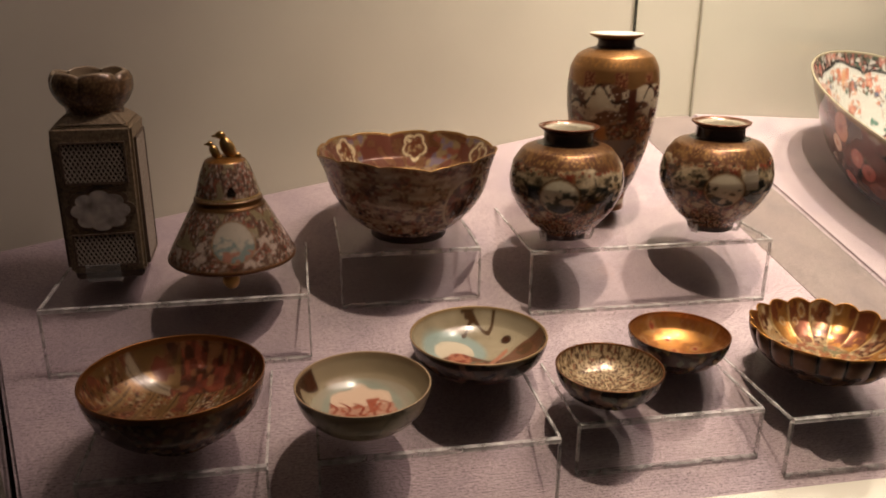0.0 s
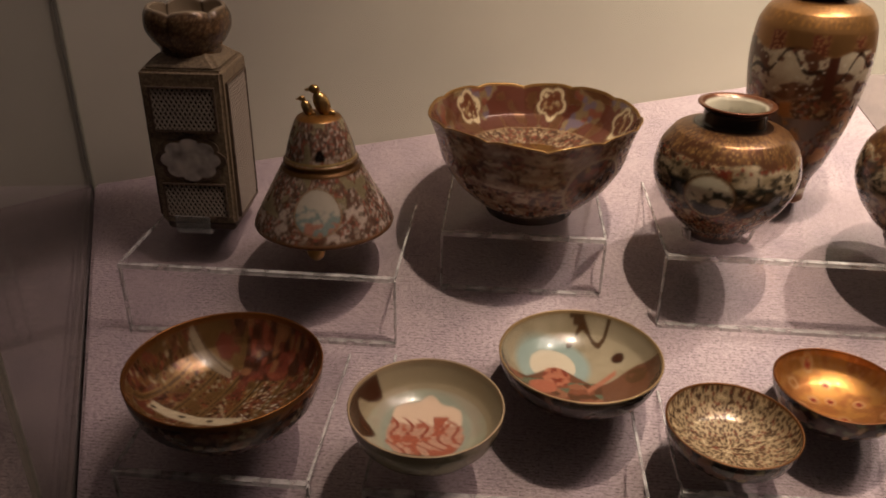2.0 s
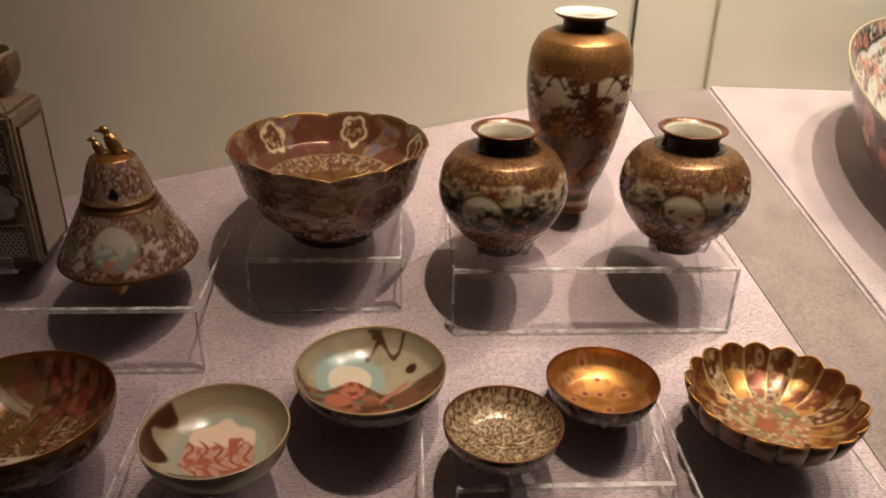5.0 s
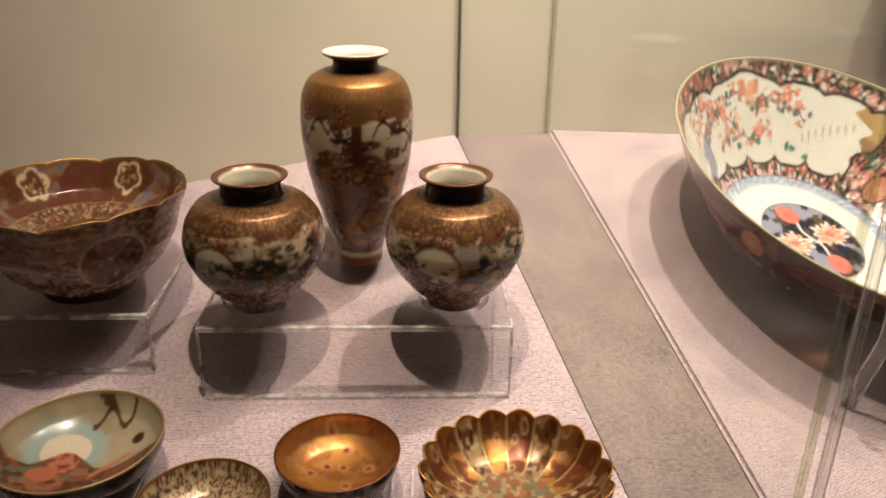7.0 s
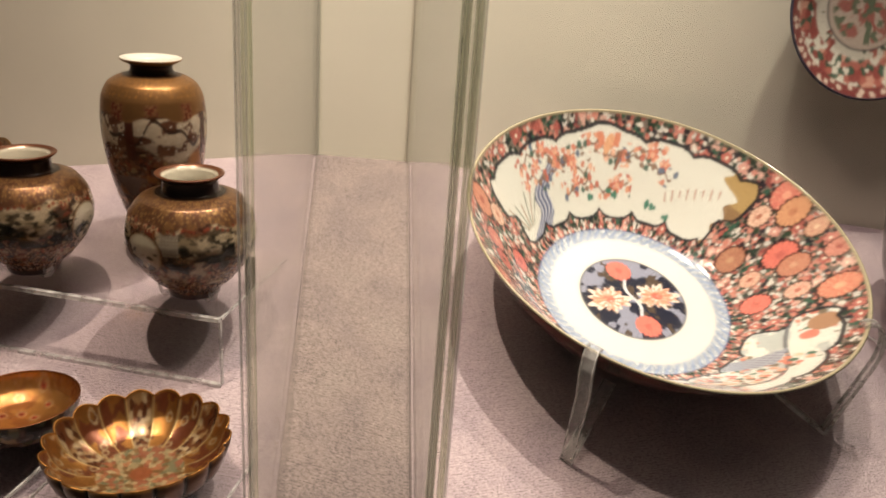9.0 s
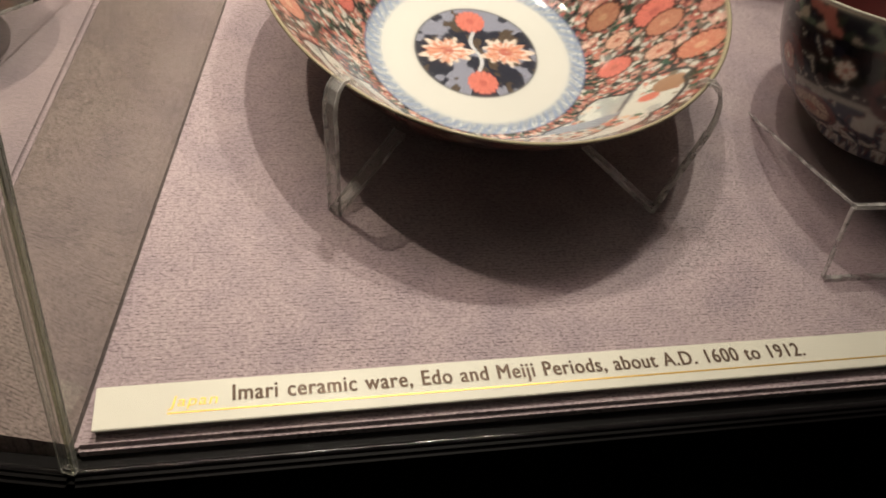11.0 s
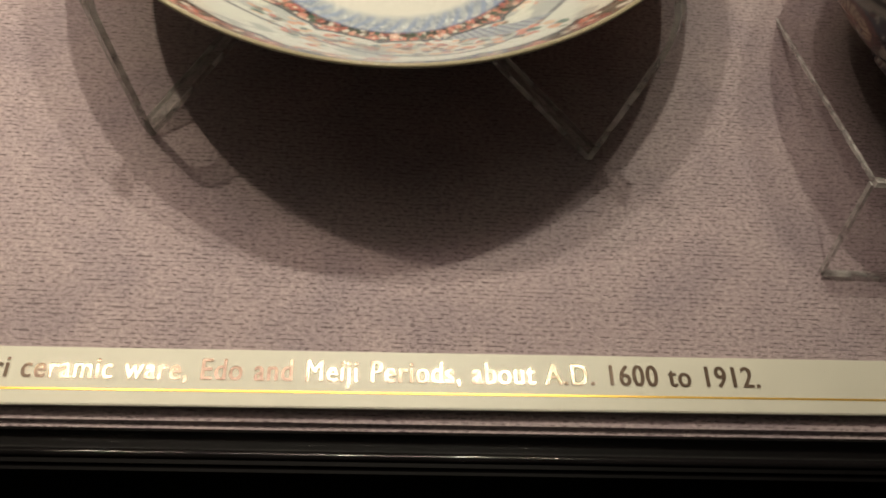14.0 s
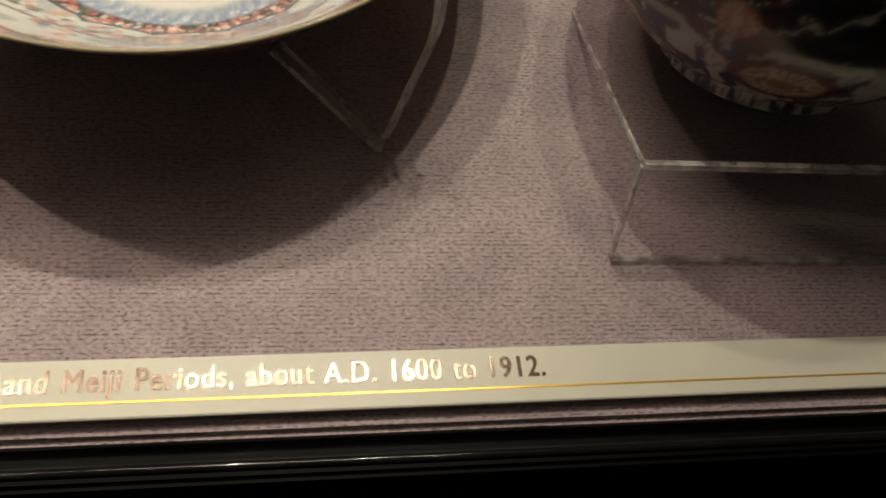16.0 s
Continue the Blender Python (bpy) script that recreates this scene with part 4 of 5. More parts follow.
# ---- first deck: the front row of bowls ----
def bowl(name, at, r, high, paint, label, spin=0.0, foot=0.42, step=0.0012, lobes=None, deep=0.75):
    v = empty(name, Matrix.Translation(at) @ Matrix.Rotation(spin, 4, "Z"), label, "bowl", "row of small bowls")
    f = foot * r
    out = [(0, 0.003), (f * 0.86, 0.002), (f * 0.93, 0.0), (f, 0.001), (f, 0.007), (r * 0.70, high * 0.25), (r * 0.90, high * 0.53), (r * 0.98, high * 0.82), (r - 0.0004, high - 0.001), (r, high)]
    ins = [(r - 0.0016, high + 0.0003), (r * 0.945, high * 0.84), (r * 0.85, high * 0.58), (r * 0.64, high * 0.38), (r * 0.32, high * 0.29), (0, high * 0.27)]
    turned("body", out, ins, paint, GLAZE, v, step, lobes, pieces=(
        ("foot_ring", "", lambda r, z, i: not i and z < 0.007),
        ("rim", "thin gilt rim", lambda r, z, i: z > high - 0.0022)))
    return v


def town_paint(inner, phi, r, z, s):
    x, y = r * np.cos(phi), r * np.sin(phi) - 0.026
    p = Paint(len(phi), "5e3c1e", 0.4)
    p.busy(inner, x, y, 0.0040, 3, BROWNS)
    p.lay(inner * soft(clouds(x, y, 0.030, 2), 0.42, 0.12), "74552a", 0.45)
    p.lay(inner * soft(clouds(x, y, 0.012, 22), 0.60, 0.08), "6e3624", 0.05)
    across = x * 0.90 - y * 0.30
    for c in np.arange(-0.045, 0.05, 0.019):
        rail = inner * (np.abs(across - c) < 0.0026) * (y < 0.014) * (y > -0.050)
        p.lay(rail, "8a6a3a", 0.5).lay(rail * (np.abs(across - c) < 0.0008), "4a3018", 0.2)
    crowd = inner * (np.mod(across + 0.045 + 0.0026, 0.019) > 0.0055) * (y < 0.018)
    d1, _, pk, _, _ = cells(x, y * 0.8, 0.0034, 8)
    p.pieces(crowd * (d1 < 0.38) * (clouds(x, y, 0.014, 6) > 0.34), pk, [("8a4a30", 0), ("b09c78", 0.1), ("3e2814", 0), ("8e6034", 0.2), ("5a3820", 0.1), ("6a2e1e", 0)])
    p.lay(inner * (x > 0.008) * (d1 < 0.26) * (pk > 0.62) * (clouds(x, y, 0.02, 31) > 0.45), "cabfa8")
    p.busy(inner * (y > 0.008) * (x > -0.004), x, y, 0.0052, 12, [("6e3020", 0), ("7e3e26", 0.05), ("4a2814", 0.3), ("8a5c38", 0.2), ("5e2c1c", 0)])
    roof = inner * (np.abs(y - 0.012 + x * 0.30) < 0.0058) * (x < -0.012) * (x > -0.050)
    p.lay(roof, "94836a").lay(roof * (np.mod(x * 110 + y * 220, 2) < 0.35), "5a4a38")
    eave = inner * (np.abs(y + 0.0455 - 0.10 * np.abs(x + 0.022)) < 0.0050) * (np.abs(x + 0.022) < 0.036)
    p.lay(eave, "c2b496").lay(eave * (np.hypot(np.mod(x, 0.022) - 0.011, (y + 0.0440) * 1.6) < 0.0026), "2c2016")
    p.lay(~inner, "4c2c1a", 0.2)
    p.busy(~inner * (clouds(phi * 0.07, z, 0.02, 5) > 0.42), phi * 0.07, z, 0.0045, 6, BROWNS + [("8a6448", 0.1)])
    p.lay(z > 0.0560, "8a5620", 0.8)
    return p


bowl("wide_bowl", (-0.1545, 0.5600, -0.0040), 0.0775, 0.0610, town_paint, "wide brown gilt satsuma bowl painted with a busy temple street", foot=0.45)


def portrait_paint(inner, phi, r, z, s):
    """Plain coloured shapes: a rosy patch on pale ground."""
    x, y = r * np.cos(phi), r * np.sin(phi) - 0.021
    p = Paint(len(phi), "a89878")
    p.lay(inner, "a79e8a")
    p.lay(inner * soft(clouds(x, y, 0.03, 3), 0.45, 0.2), "a3a68e")
    p.lay(inner * (r > 0.047), "9c8e72")
    d = np.hypot(x + 0.001, (y + 0.015) * 0.90)
    p.lay(inner * soft(0.036 - d, 0, 0.005) * (y > -0.047), "98a090", 0)
    rose = inner * (d < 0.0310 + 0.002 * np.sin(np.arctan2(y, x) * 5)) * (y > -0.044)
    p.lay(rose, "bd9078")
    p.lay(rose * (y > -0.008), "dcc0a6")
    streak = rose * (np.abs(np.sin(x * 260 + np.sin(y * 190) * 1.6 + y * 170)) < 0.34) * (y < -0.002)
    p.lay(streak, "8c3a24")
    p.lay(rose * soft(clouds(x, y, 0.008, 14), 0.60, 0.06) * (y < 0.002), "a4553a")
    left = inner * (x < -0.047 + 0.008 * np.sin(y * 160)) * (y < 0.018)
    p.lay(left, "4a2814", 0.2)
    p.lay(inner * (y < -0.044) * (x > -0.035), "6a6450")
    p.lay(z > 0.0425, "b09878", 0.15)
    p.lay(~inner * (clouds(phi * 0.06, z, 0.012, 3) > 0.6), "8f8064")
    return p


bowl("pale_bowl", (0.0069, 0.5465, -0.0030), 0.0605, 0.0445, portrait_paint, "small pale cream bowl painted with a rosy patch inside", foot=0.40)


def halo_paint(inner, phi, r, z, s):
    x, y = r * np.cos(phi), r * np.sin(phi) - 0.025
    p = Paint(len(phi), "3a2a1c", 0.1)
    p.lay(inner, "8f8268")
    p.lay(inner * soft(clouds(x, y, 0.03, 7), 0.5, 0.2), "a0947a")
    d = np.hypot(x + 0.021, y + 0.006)
    p.lay(inner * soft(0.033 - d, 0, 0.006), "8fa19a").lay(inner * (d < 0.0205), "cbbfa8")
    p.lay(inner * (y < -0.018 - 0.010 * np.sin(x * 90)) * (y < 0.6 * x + 0.02), "6a4630")
    p.busy(inner * (y < -0.026) * (x < 0.02), x, y, 0.007, 5, [("7a4830", 0), ("5c6450", 0), ("8a5a40", 0), ("5a3a24", 0.1)])
    rose = inner * (np.hypot((x + 0.018) * 1.1, y + 0.020) < 0.0135)
    p.lay(rose, "a8684c").lay(rose * (clouds(x, y, 0.005, 8) > 0.55), "7a3420")
    p.lay(inner * (np.hypot((x + 0.030), (y + 0.036) * 1.3) < 0.012), "a25c42")
    arm = inner * (np.abs(y + 0.030 - (x - 0.015) * 1.0) < 0.0035) * (x > 0.008) * (x < 0.034)
    p.lay(arm, "a46a50")
    p.lay(inner * (np.hypot(x - 0.037, y - 0.006) < 0.0055), "3a2014")
    snake = inner * (np.abs(y - 0.030 - 0.008 * np.sin(x * 230)) < 0.0030) * (x > -0.008) * (x < 0.034)
    p.lay(snake, "4a3018").lay(inner * (np.hypot(x - 0.002, y - 0.046) < 0.0085) * (clouds(x, y, 0.006, 3) > 0.4), "4a3420")
    p.lay(inner * (np.hypot(x - 0.05, y + 0.02) < 0.009) * (clouds(x, y, 0.006, 9) > 0.5), "5a4028")
    p.lay(z > 0.0412, "a88c60", 0.35)
    p.busy(~inner * (clouds(phi * 0.06, z, 0.02, 3) > 0.55), phi * 0.06, z, 0.007, 6, DUSK)
    return p


bowl("pale_bowl", (0.1300, 0.6310, -0.0030), 0.0695, 0.0430, halo_paint, "pale grey bowl painted with a white disc and brown figures", foot=0.40)


def speckle_paint(inner, phi, r, z, s):
    x, y = r * np.cos(phi), r * np.sin(phi)
    p = Paint(len(phi), "2c2218", 0.1)
    p.lay(inner, "b39c78", 0.25)
    d1, d2, pk, dx, dy = cells(x, y, 0.0025, 4)
    p.lay(inner * (pk < 0.50) * (d1 < 0.42), "3e281a", 0.05)
    p.lay(inner * (clouds(x, y, 0.0022, 9) > 0.63), "4e301e", 0.05)
    p.lay(inner * (pk > 0.86) * (d1 < 0.40), "6a2c1c")
    p.lay(z > 0.0358, "7a4e24", 0.7)
    p.busy(~inner, phi * 0.05, z, 0.006, 5, DUSK + [("8a7a54", 0.1)])
    return p


bowl("speckled_bowl", (0.2455, 0.5680, -0.0110), 0.0520, 0.0370, speckle_paint, "small gold bowl speckled densely with dark brown", foot=0.42, step=0.0009)


def gold_paint(inner, phi, r, z, s):
    x, y = r * np.cos(phi), r * np.sin(phi)
    p = Paint(len(phi), "2c2a1e", 0.1)
    p.lay(inner, "b8803a", 0.88)
    p.lay(inner * soft(clouds(x, y, 0.014, 4), 0.55, 0.12), "9a6028", 0.7)
    d1, _, pk, _, _ = cells(x, y, 0.017, 6)
    p.lay(inner * (np.abs(d1 - 0.24) < 0.05) * (pk > 0.35), "b48a5a", 0.5)
    p.lay(inner * (d1 < 0.16) * (pk > 0.55), "8a3018", 0.2)
    p.lay(inner * (r > 0.040) * (cells(x, y, 0.0040, 9)[0] < 0.22), "b07a4a", 0.5)
    p.lay(z > 0.0382, "7a4416", 0.8)
    p.busy(~inner, phi * 0.05, z, 0.007, 8, DUSK + [("6a6a50", 0), ("8a6a38", 0.3)])
    return p


bowl("gilt_bowl", (0.3444, 0.6255, -0.0110), 0.0525, 0.0395, gold_paint, "small bowl with glowing gilt inside and faint flower rounds", foot=0.40)


def chrysanthemum_lobes(phi, r, z, h):
    k = np.abs(np.cos(phi * 9))
    g = np.clip(h * 1.15, 0, 1)
    return r * (1 + g * 0.075 * (k ** 0.7 - 0.75)), z + g ** 4 * 0.0035 * (k - 0.6)


def chrysanthemum_paint(inner, phi, r, z, s):
    x, y = r * np.cos(phi), r * np.sin(phi)
    u = phi * 0.07
    p = Paint(len(phi), "5a3414", 0.5)
    k = np.abs(np.cos(phi * 9))
    p.lay(inner, "a06c2c", 0.85)
    p.lay(inner * (r > 0.035) * (clouds(x, y, 0.010, 3) > 0.55), "6a3416", 0.5)
    d1, _, pk, _, _ = cells(x, y, 0.011, 12)
    p.lay(inner * (r > 0.035) * (np.abs(d1 - 0.25) < 0.05) * (pk > 0.6), "b09a72", 0.3)
    p.busy(inner * (r > 0.03) * (np.mod(np.floor(phi * 9 / np.pi + 0.5), 3) == 0), x, y, 0.004, 4, [("8a6a40", 0.3), ("4a2410", 0.2), ("a08a68", 0.1), ("6a3a18", 0.5)])
    p.lay(inner * (k < 0.13) * (r > 0.03), "b89a62", 0.55)
    mid = inner * (r <= 0.036)
    p.busy(mid, x, y, 0.0040, 5, [("94845e", 0.3), ("a8926a", 0.3), ("8a5034", 0.2), ("7a5a30", 0.5), ("6e6a4c", 0.2), ("96603c", 0.1)])
    p.lay(inner * (r < 0.010), "8a4a24", 0.3)
    p.lay(z > 0.0495, "a06c28", 0.85)
    p.lay(~inner * (k < 0.25), "1e140c", 0.2)
    p.busy(~inner * (z < 0.03), u, z, 0.008, 9, DUSK + [("8a6428", 0.6)])
    return p


bowl("fluted_bowl", (0.4889, 0.5875, -0.0120), 0.0765, 0.0515, chrysanthemum_paint, "fluted gilt bowl shaped like a chrysanthemum flower", foot=0.42, step=0.0011, lobes=chrysanthemum_lobes)


# ---- second deck ----
SIDE = Vector((math.cos(TURN), math.sin(TURN), 0))
UPHILL = Vector((-math.sin(TURN) * CS, math.cos(TURN) * CS, SN))
LIFT = Vector((math.sin(TURN) * SN, -math.cos(TURN) * SN, CS))


def on_deck2(x, y, lift=0.0):
    """Pose with x along the deck's front and y uphill."""
    p = Vector((x, y, deck2_z(x, y))) + LIFT * lift
    return Matrix.Translation(p) @ Matrix.Rotation(TURN, 4, "Z") @ Matrix.Rotation(SLOPE, 4, "X")


def imari_dish():
    v = empty("imari_dish", on_deck2(0.908, 0.993, 0.001) @ Matrix.Diagonal((1.017, 1.017, 1.05, 1)), "large deep imari dish with red flowers and cream scalloped panels", "dish")
    R, H = 0.2265, 0.121
    out = [(0, 0.002), (0.100, 0.002), (0.104, 0.0), (0.110, 0.0), (0.112, 0.004), (0.130, 0.012), (0.156, 0.033), (0.182, 0.062), (0.207, 0.093), (0.2235, H - 0.003), (R, H)]
    ins = [(R - 0.0026, H + 0.0012), (0.2195, H - 0.006), (0.202, 0.095), (0.177, 0.068), (0.151, 0.040), (0.130, 0.020), (0.116, 0.012), (0.100, 0.0095), (0, 0.009)]

    def paint(inner, phi, r, z, s):
        x, y = r * np.cos(phi), r * np.sin(phi)
        u = phi * 0.17
        t = r                                  # distance from the middle
        p = Paint(len(phi), "5e241c")
        # outside: dark red ground with flowers, greenery and pale patches
        p.busy(~inner, u, z, 0.014, 3, [("6a2a1e", 0), ("3a2018", 0), ("7a4030", 0), ("2a3a2a", 0), ("8a6a58", 0), ("4a1c18", 0), ("22202a", 0)])
        p.lay(~inner * (clouds(u, z, 0.03, 5) > 0.56), "6a2c22")
        for c in range(5):
            p.flower(u, s, (0.12 + c * 0.21, 0.175), 0.018, "9a4a38", "6a2018")
        # inside ground: packed blossoms and leaves
        g = inner * (t > 0.1175)
        p.lay(g, "75695e")
        d1, d2, pk, dx, dy = cells(u, t, 0.0066, 21)
        p.pieces(g * (d1 < 0.51), pk, IMARI)
        e1, _, ek, _, _ = cells(u, t, 0.0050, 25)
        p.pieces(g * (e1 < 0.40) * (ek > 0.30), rnd(np.floor(ek * 997), 3, 5), IMARI)
        f1, _, fk, fx, fy = cells(u, t, 0.021, 33)
        fa = np.arctan2(fy, fx)
        big = g * (f1 < 0.24 + 0.04 * np.cos(fa * 5)) * (fk > 0.35)
        p.pieces(big, np.mod(fk * 7.3, 1), [("cf8a78", 0), ("b8503c", 0), ("dba896", 0), ("c46a58", 0), ("a8402e", 0)])
        p.lay(big * (f1 < 0.07), "eadcc0")
        for fxx, fyy, fr, col, heart in ((0.178, 0.000, 0.0165, "dc4e28", "bb3e24"), (0.181, -0.022, 0.0150, "ba663f", "cc8e64"), (0.1413, 0.0301, 0.0155, "a9633f", "c08a5c"), (0.136, -0.0436, 0.0145, "dd4c28", "c04a2c"),
                                         (0.1894, -0.0818, 0.018, "cf673c", "e0a070"), (0.1675, -0.0566, 0.0115, "e0ac90", "b8502f"), (0.147, -0.0076, 0.0105, "dda88a", "a84a2a"), (0.2048, 0.0630, 0.0165, "cf563a", "e0906a"),
                                         (0.2040, 0.0400, 0.0165, "d08c50", "b86a34"), (0.1778, 0.0586, 0.0120, "e2b496", "a85a3a"), (0.2130, 0.0060, 0.0115, "c98a6a", "e0b890"), (0.2150, -0.034, 0.0125, "d07a60", "a84a34"),
                                         (-0.1806, 0.0389, 0.0135, "b8402c", "d0704a"), (-0.1752, 0.0160, 0.0130, "bb442c", "93301f"), (-0.1384, 0.0449, 0.0125, "d9482a", "b03c22"), (-0.1915, 0.0775, 0.0165, "cf7a50", "a84a2a"),
                                         (-0.1662, 0.0798, 0.0115, "e0b496", "b0603c"), (-0.1959, -0.0346, 0.0165, "cf6a44", "e0a078")):
            p.flower(x, y, (fxx, fyy), fr * 0.94, col, heart, 16, "33201e")
        # two cream cartouches with cusped dark borders
        for mid, seed in ((86, 1), (-94, 2)):
            A = np.degrees(np.mod(phi - radians(mid) + np.pi, 2 * np.pi) - np.pi)
            q = np.abs(A)
            cusp = 1 - np.abs(np.sin(np.pi * (A - 2) / 37.0 * 2))
            lo = 0.1330 + 0.0080 * cusp ** 2 + 0.0012 * (q / 55) ** 2
            hi = 0.2060 + 0.0070 * np.exp(-(A / 7.0) ** 2) - 0.0055 * cusp ** 2 * (q > 9)
            wide = 56 + 6 * soft(t, 0.165, 0.012) - 3.0 * (1 - np.abs(np.sin((t - 0.165) * 75))) ** 2
            inside = inner * (t > lo) * (t < hi) * (q < wide)
            edge = inner * (t > lo - 0.0030) * (t < hi + 0.0034) * (q < wide + 1.3)
            p.lay(edge, "20232c")
            p.lay(inside, "dcddd2")
            b = A * (math.pi / 180) * 0.17
            T = A + 86
            if seed == 1:
                axis = 123 - (t - 0.150) * 330 + 3 * np.sin(t * 160)
                trunk = inside * (np.abs(T - axis) < 4.4 + 260 * np.maximum(0, 0.150 - t)) * (t < 0.186)
                streak = np.sin((T - axis) * 2.6 + t * 40)
                p.lay(trunk, "7c86a8").lay(trunk * (streak > 0.55), "c6cad2").lay(trunk * (streak < -0.62), "3d466e")
                # thin shrubs at the far end
                for k in range(7):
                    p.lay(inside * (np.abs(T - 131 - k * 1.6 - (t - 0.15) * (k - 3) * 130) < 0.35) * (t > 0.146) * (t < 0.168 + 0.003 * (k % 3)), "9a7a5a" if k % 2 else "6a7a66")
                # boughs
                for base_t, amp, f, ph, a0, a1 in ((0.192, 0.006, 0.22, 0.4, 62, 128), (0.178, 0.005, 0.30, 1.2, 92, 126), (0.184, 0.007, 0.16, 2.2, 56, 84), (0.160, 0.004, 0.35, 0.0, 74, 106)):
                    w = np.abs(t - base_t - amp * np.sin(T * f + ph) - 0.002 * np.sin(T * 1.3)) < 0.0011
                    p.lay(inside * w * (T > a0) * (T < a1), "7c5238")
                    c1, _, ck, _, _ = cells(b, t, 0.0074, 41 + int(a0))
                    near = np.exp(-((t - base_t - amp * np.sin(T * f + ph)) / 0.0085) ** 2) * (T > a0 - 2) * (T < a1 + 2)
                    p.pieces(inside * (c1 < 0.42) * (near > 0.35) * (ck > 0.28), np.mod(ck * 13.7, 1), [("cf6a40", 0), ("d98a5a", 0), ("c9724c", 0), ("47685a", 0), ("bb5230", 0), ("dfa684", 0), ("8a6a54", 0), ("5f6f8a", 0)])
                for ft, fr_, rr in ((114, 0.199, 0.0085), (101, 0.181, 0.0075), (119, 0.188, 0.0075), (100, 0.166, 0.0070), (79, 0.161, 0.0070), (66, 0.193, 0.0075), (127, 0.176, 0.0060), (108, 0.193, 0.0070), (60, 0.188, 0.0060)):
                    bb = (ft - 86) * (math.pi / 180) * 0.17
                    dd, ga = np.hypot(b - bb, t - fr_), np.arctan2(t - fr_, b - bb)
                    p.lay(inside * (dd < rr * (0.72 + 0.28 * np.cos(ga * 5 + ft))), "d0643a").lay(inside * (dd < rr * 0.36), "e0a47c")
                # a bird on the bough
                bx, bt = b - (84 - 86) * 0.00297, t - 0.197
                body = inside * (np.hypot(bx + bt * 0.35, bt * 0.55) < 0.0052)
                wing = inside * (np.abs(bt - 0.004) < 0.0062) * (np.abs(np.abs(bx) - 0.0085 - 0.2 * bt) < 0.0045 - 0.2 * np.abs(bt - 0.004))
                p.lay(wing, "d2703c").lay(body, "dc9a60").lay(inside * (np.abs(bx + 0.012 + (t - 0.180) * 0.45) < 0.0021) * (t > 0.174) * (t < 0.192), "96583c")
                # small strokes and leaves on the bare cream
                for k in range(8):
                    ft = 56 - k * 2.9
                    fr_ = 0.1614 + k * 0.0030
                    p.lay(inside * (np.abs(b - (ft - 86) * 0.00297 - (t - fr_) * 0.4) < 0.0009) * (np.abs(t - fr_) < 0.0042 + 0.001 * math.sin(k * 2.3)), "b07860")
                for ft, fr_, rr in ((93, 0.150, 0.0042), (80, 0.1526, 0.0044), (83, 0.156, 0.0034), (63, 0.1497, 0.0050), (60, 0.1487, 0.0040), (52, 0.1435, 0.0042)):
                    bb = (ft - 86) * 0.00297
                    p.lay(inside * (np.hypot((b - bb) * 0.75, t - fr_) < rr * (0.8 + 0.2 * np.sin(b * 900))), "2f7d66")
                # gold cloud at one end
                cloud = 30 + 7 * soft(t, 0.192, 0.012) + 1.6 * np.sin(t * 330)
                p.lay(inside * (T < cloud), "d0a850", 0.35)
                p.lay(inside * (T < cloud) * (t < 0.180), "9a7440", 0.15)
            else:
                p.lay(inside * soft(clouds(b, t * 2, 0.030, 51), 0.58, 0.05), "b4bab6")
                p.lay(inside * (np.abs(t - 0.178 - 0.012 * np.sin(b * 30)) < 0.0018), "6a6a70")
                c1, _, ck, _, _ = cells(b, t, 0.0085, 53)
                bloom = inside * (clouds(b, t, 0.026, 55) > 0.55)
                p.pieces(bloom * (c1 < 0.42), ck, [("d2683e", 0), ("d9946a", 0), ("c4552c", 0), ("3f7058", 0), ("e0b896", 0), ("7a6a54", 0)])
                p.lay(inside * (np.hypot(b - 56 * 0.00297, t - 0.193) < 0.0125), "a8764c").lay(inside * (np.hypot(b - 50 * 0.00297, t - 0.184) < 0.0075), "d8582e")
                rockish = inside * (np.abs(A - 34 - (t - 0.16) * 300) < 6) * (t < 0.172)
                p.lay(rockish, "a4aab4").lay(rockish * (np.sin(A * 3.1 + t * 200) > 0.6), "6a7290")
        # blue feather ring, cream ring, medallion
        ring = inner * (t <= 0.1180) * (t > 0.1005)
        p.lay(ring, "a9b3c0")
        r1, _, rk, _, _ = cells(phi * 0.109, t, 0.0042, 77)
        p.lay(ring * (r1 < 0.34) * (rk > 0.5), "7d8ea8").lay(ring * (r1 < 0.30) * (rk < 0.26), "d8dee2")
        p.lay(ring * (np.abs(np.sin(phi * 30 + (t - 0.109) * 230)) > 0.86), "8196bc")
        p.lay(ring * (np.abs(t - 0.1180) < 0.0010), "5a6c98").lay(ring * (np.abs(t - 0.1008) < 0.0008), "8c9ab6")
        p.lay(inner * (t <= 0.1005), "dcdcd6")
        m = inner * (t < 0.0655)
        p.lay(m, "23263a")
        p.lay(m * (clouds(x, y, 0.020, 61) > 0.52), "8a8ea6").lay(m * (clouds(x, y, 0.014, 65) > 0.66), "5a4a3c", 0.1)
        p.lay(m * (np.abs(x + 0.004 * np.sin(y * 120)) < 0.0022) * (np.abs(y) < 0.03), "c9ccd4")
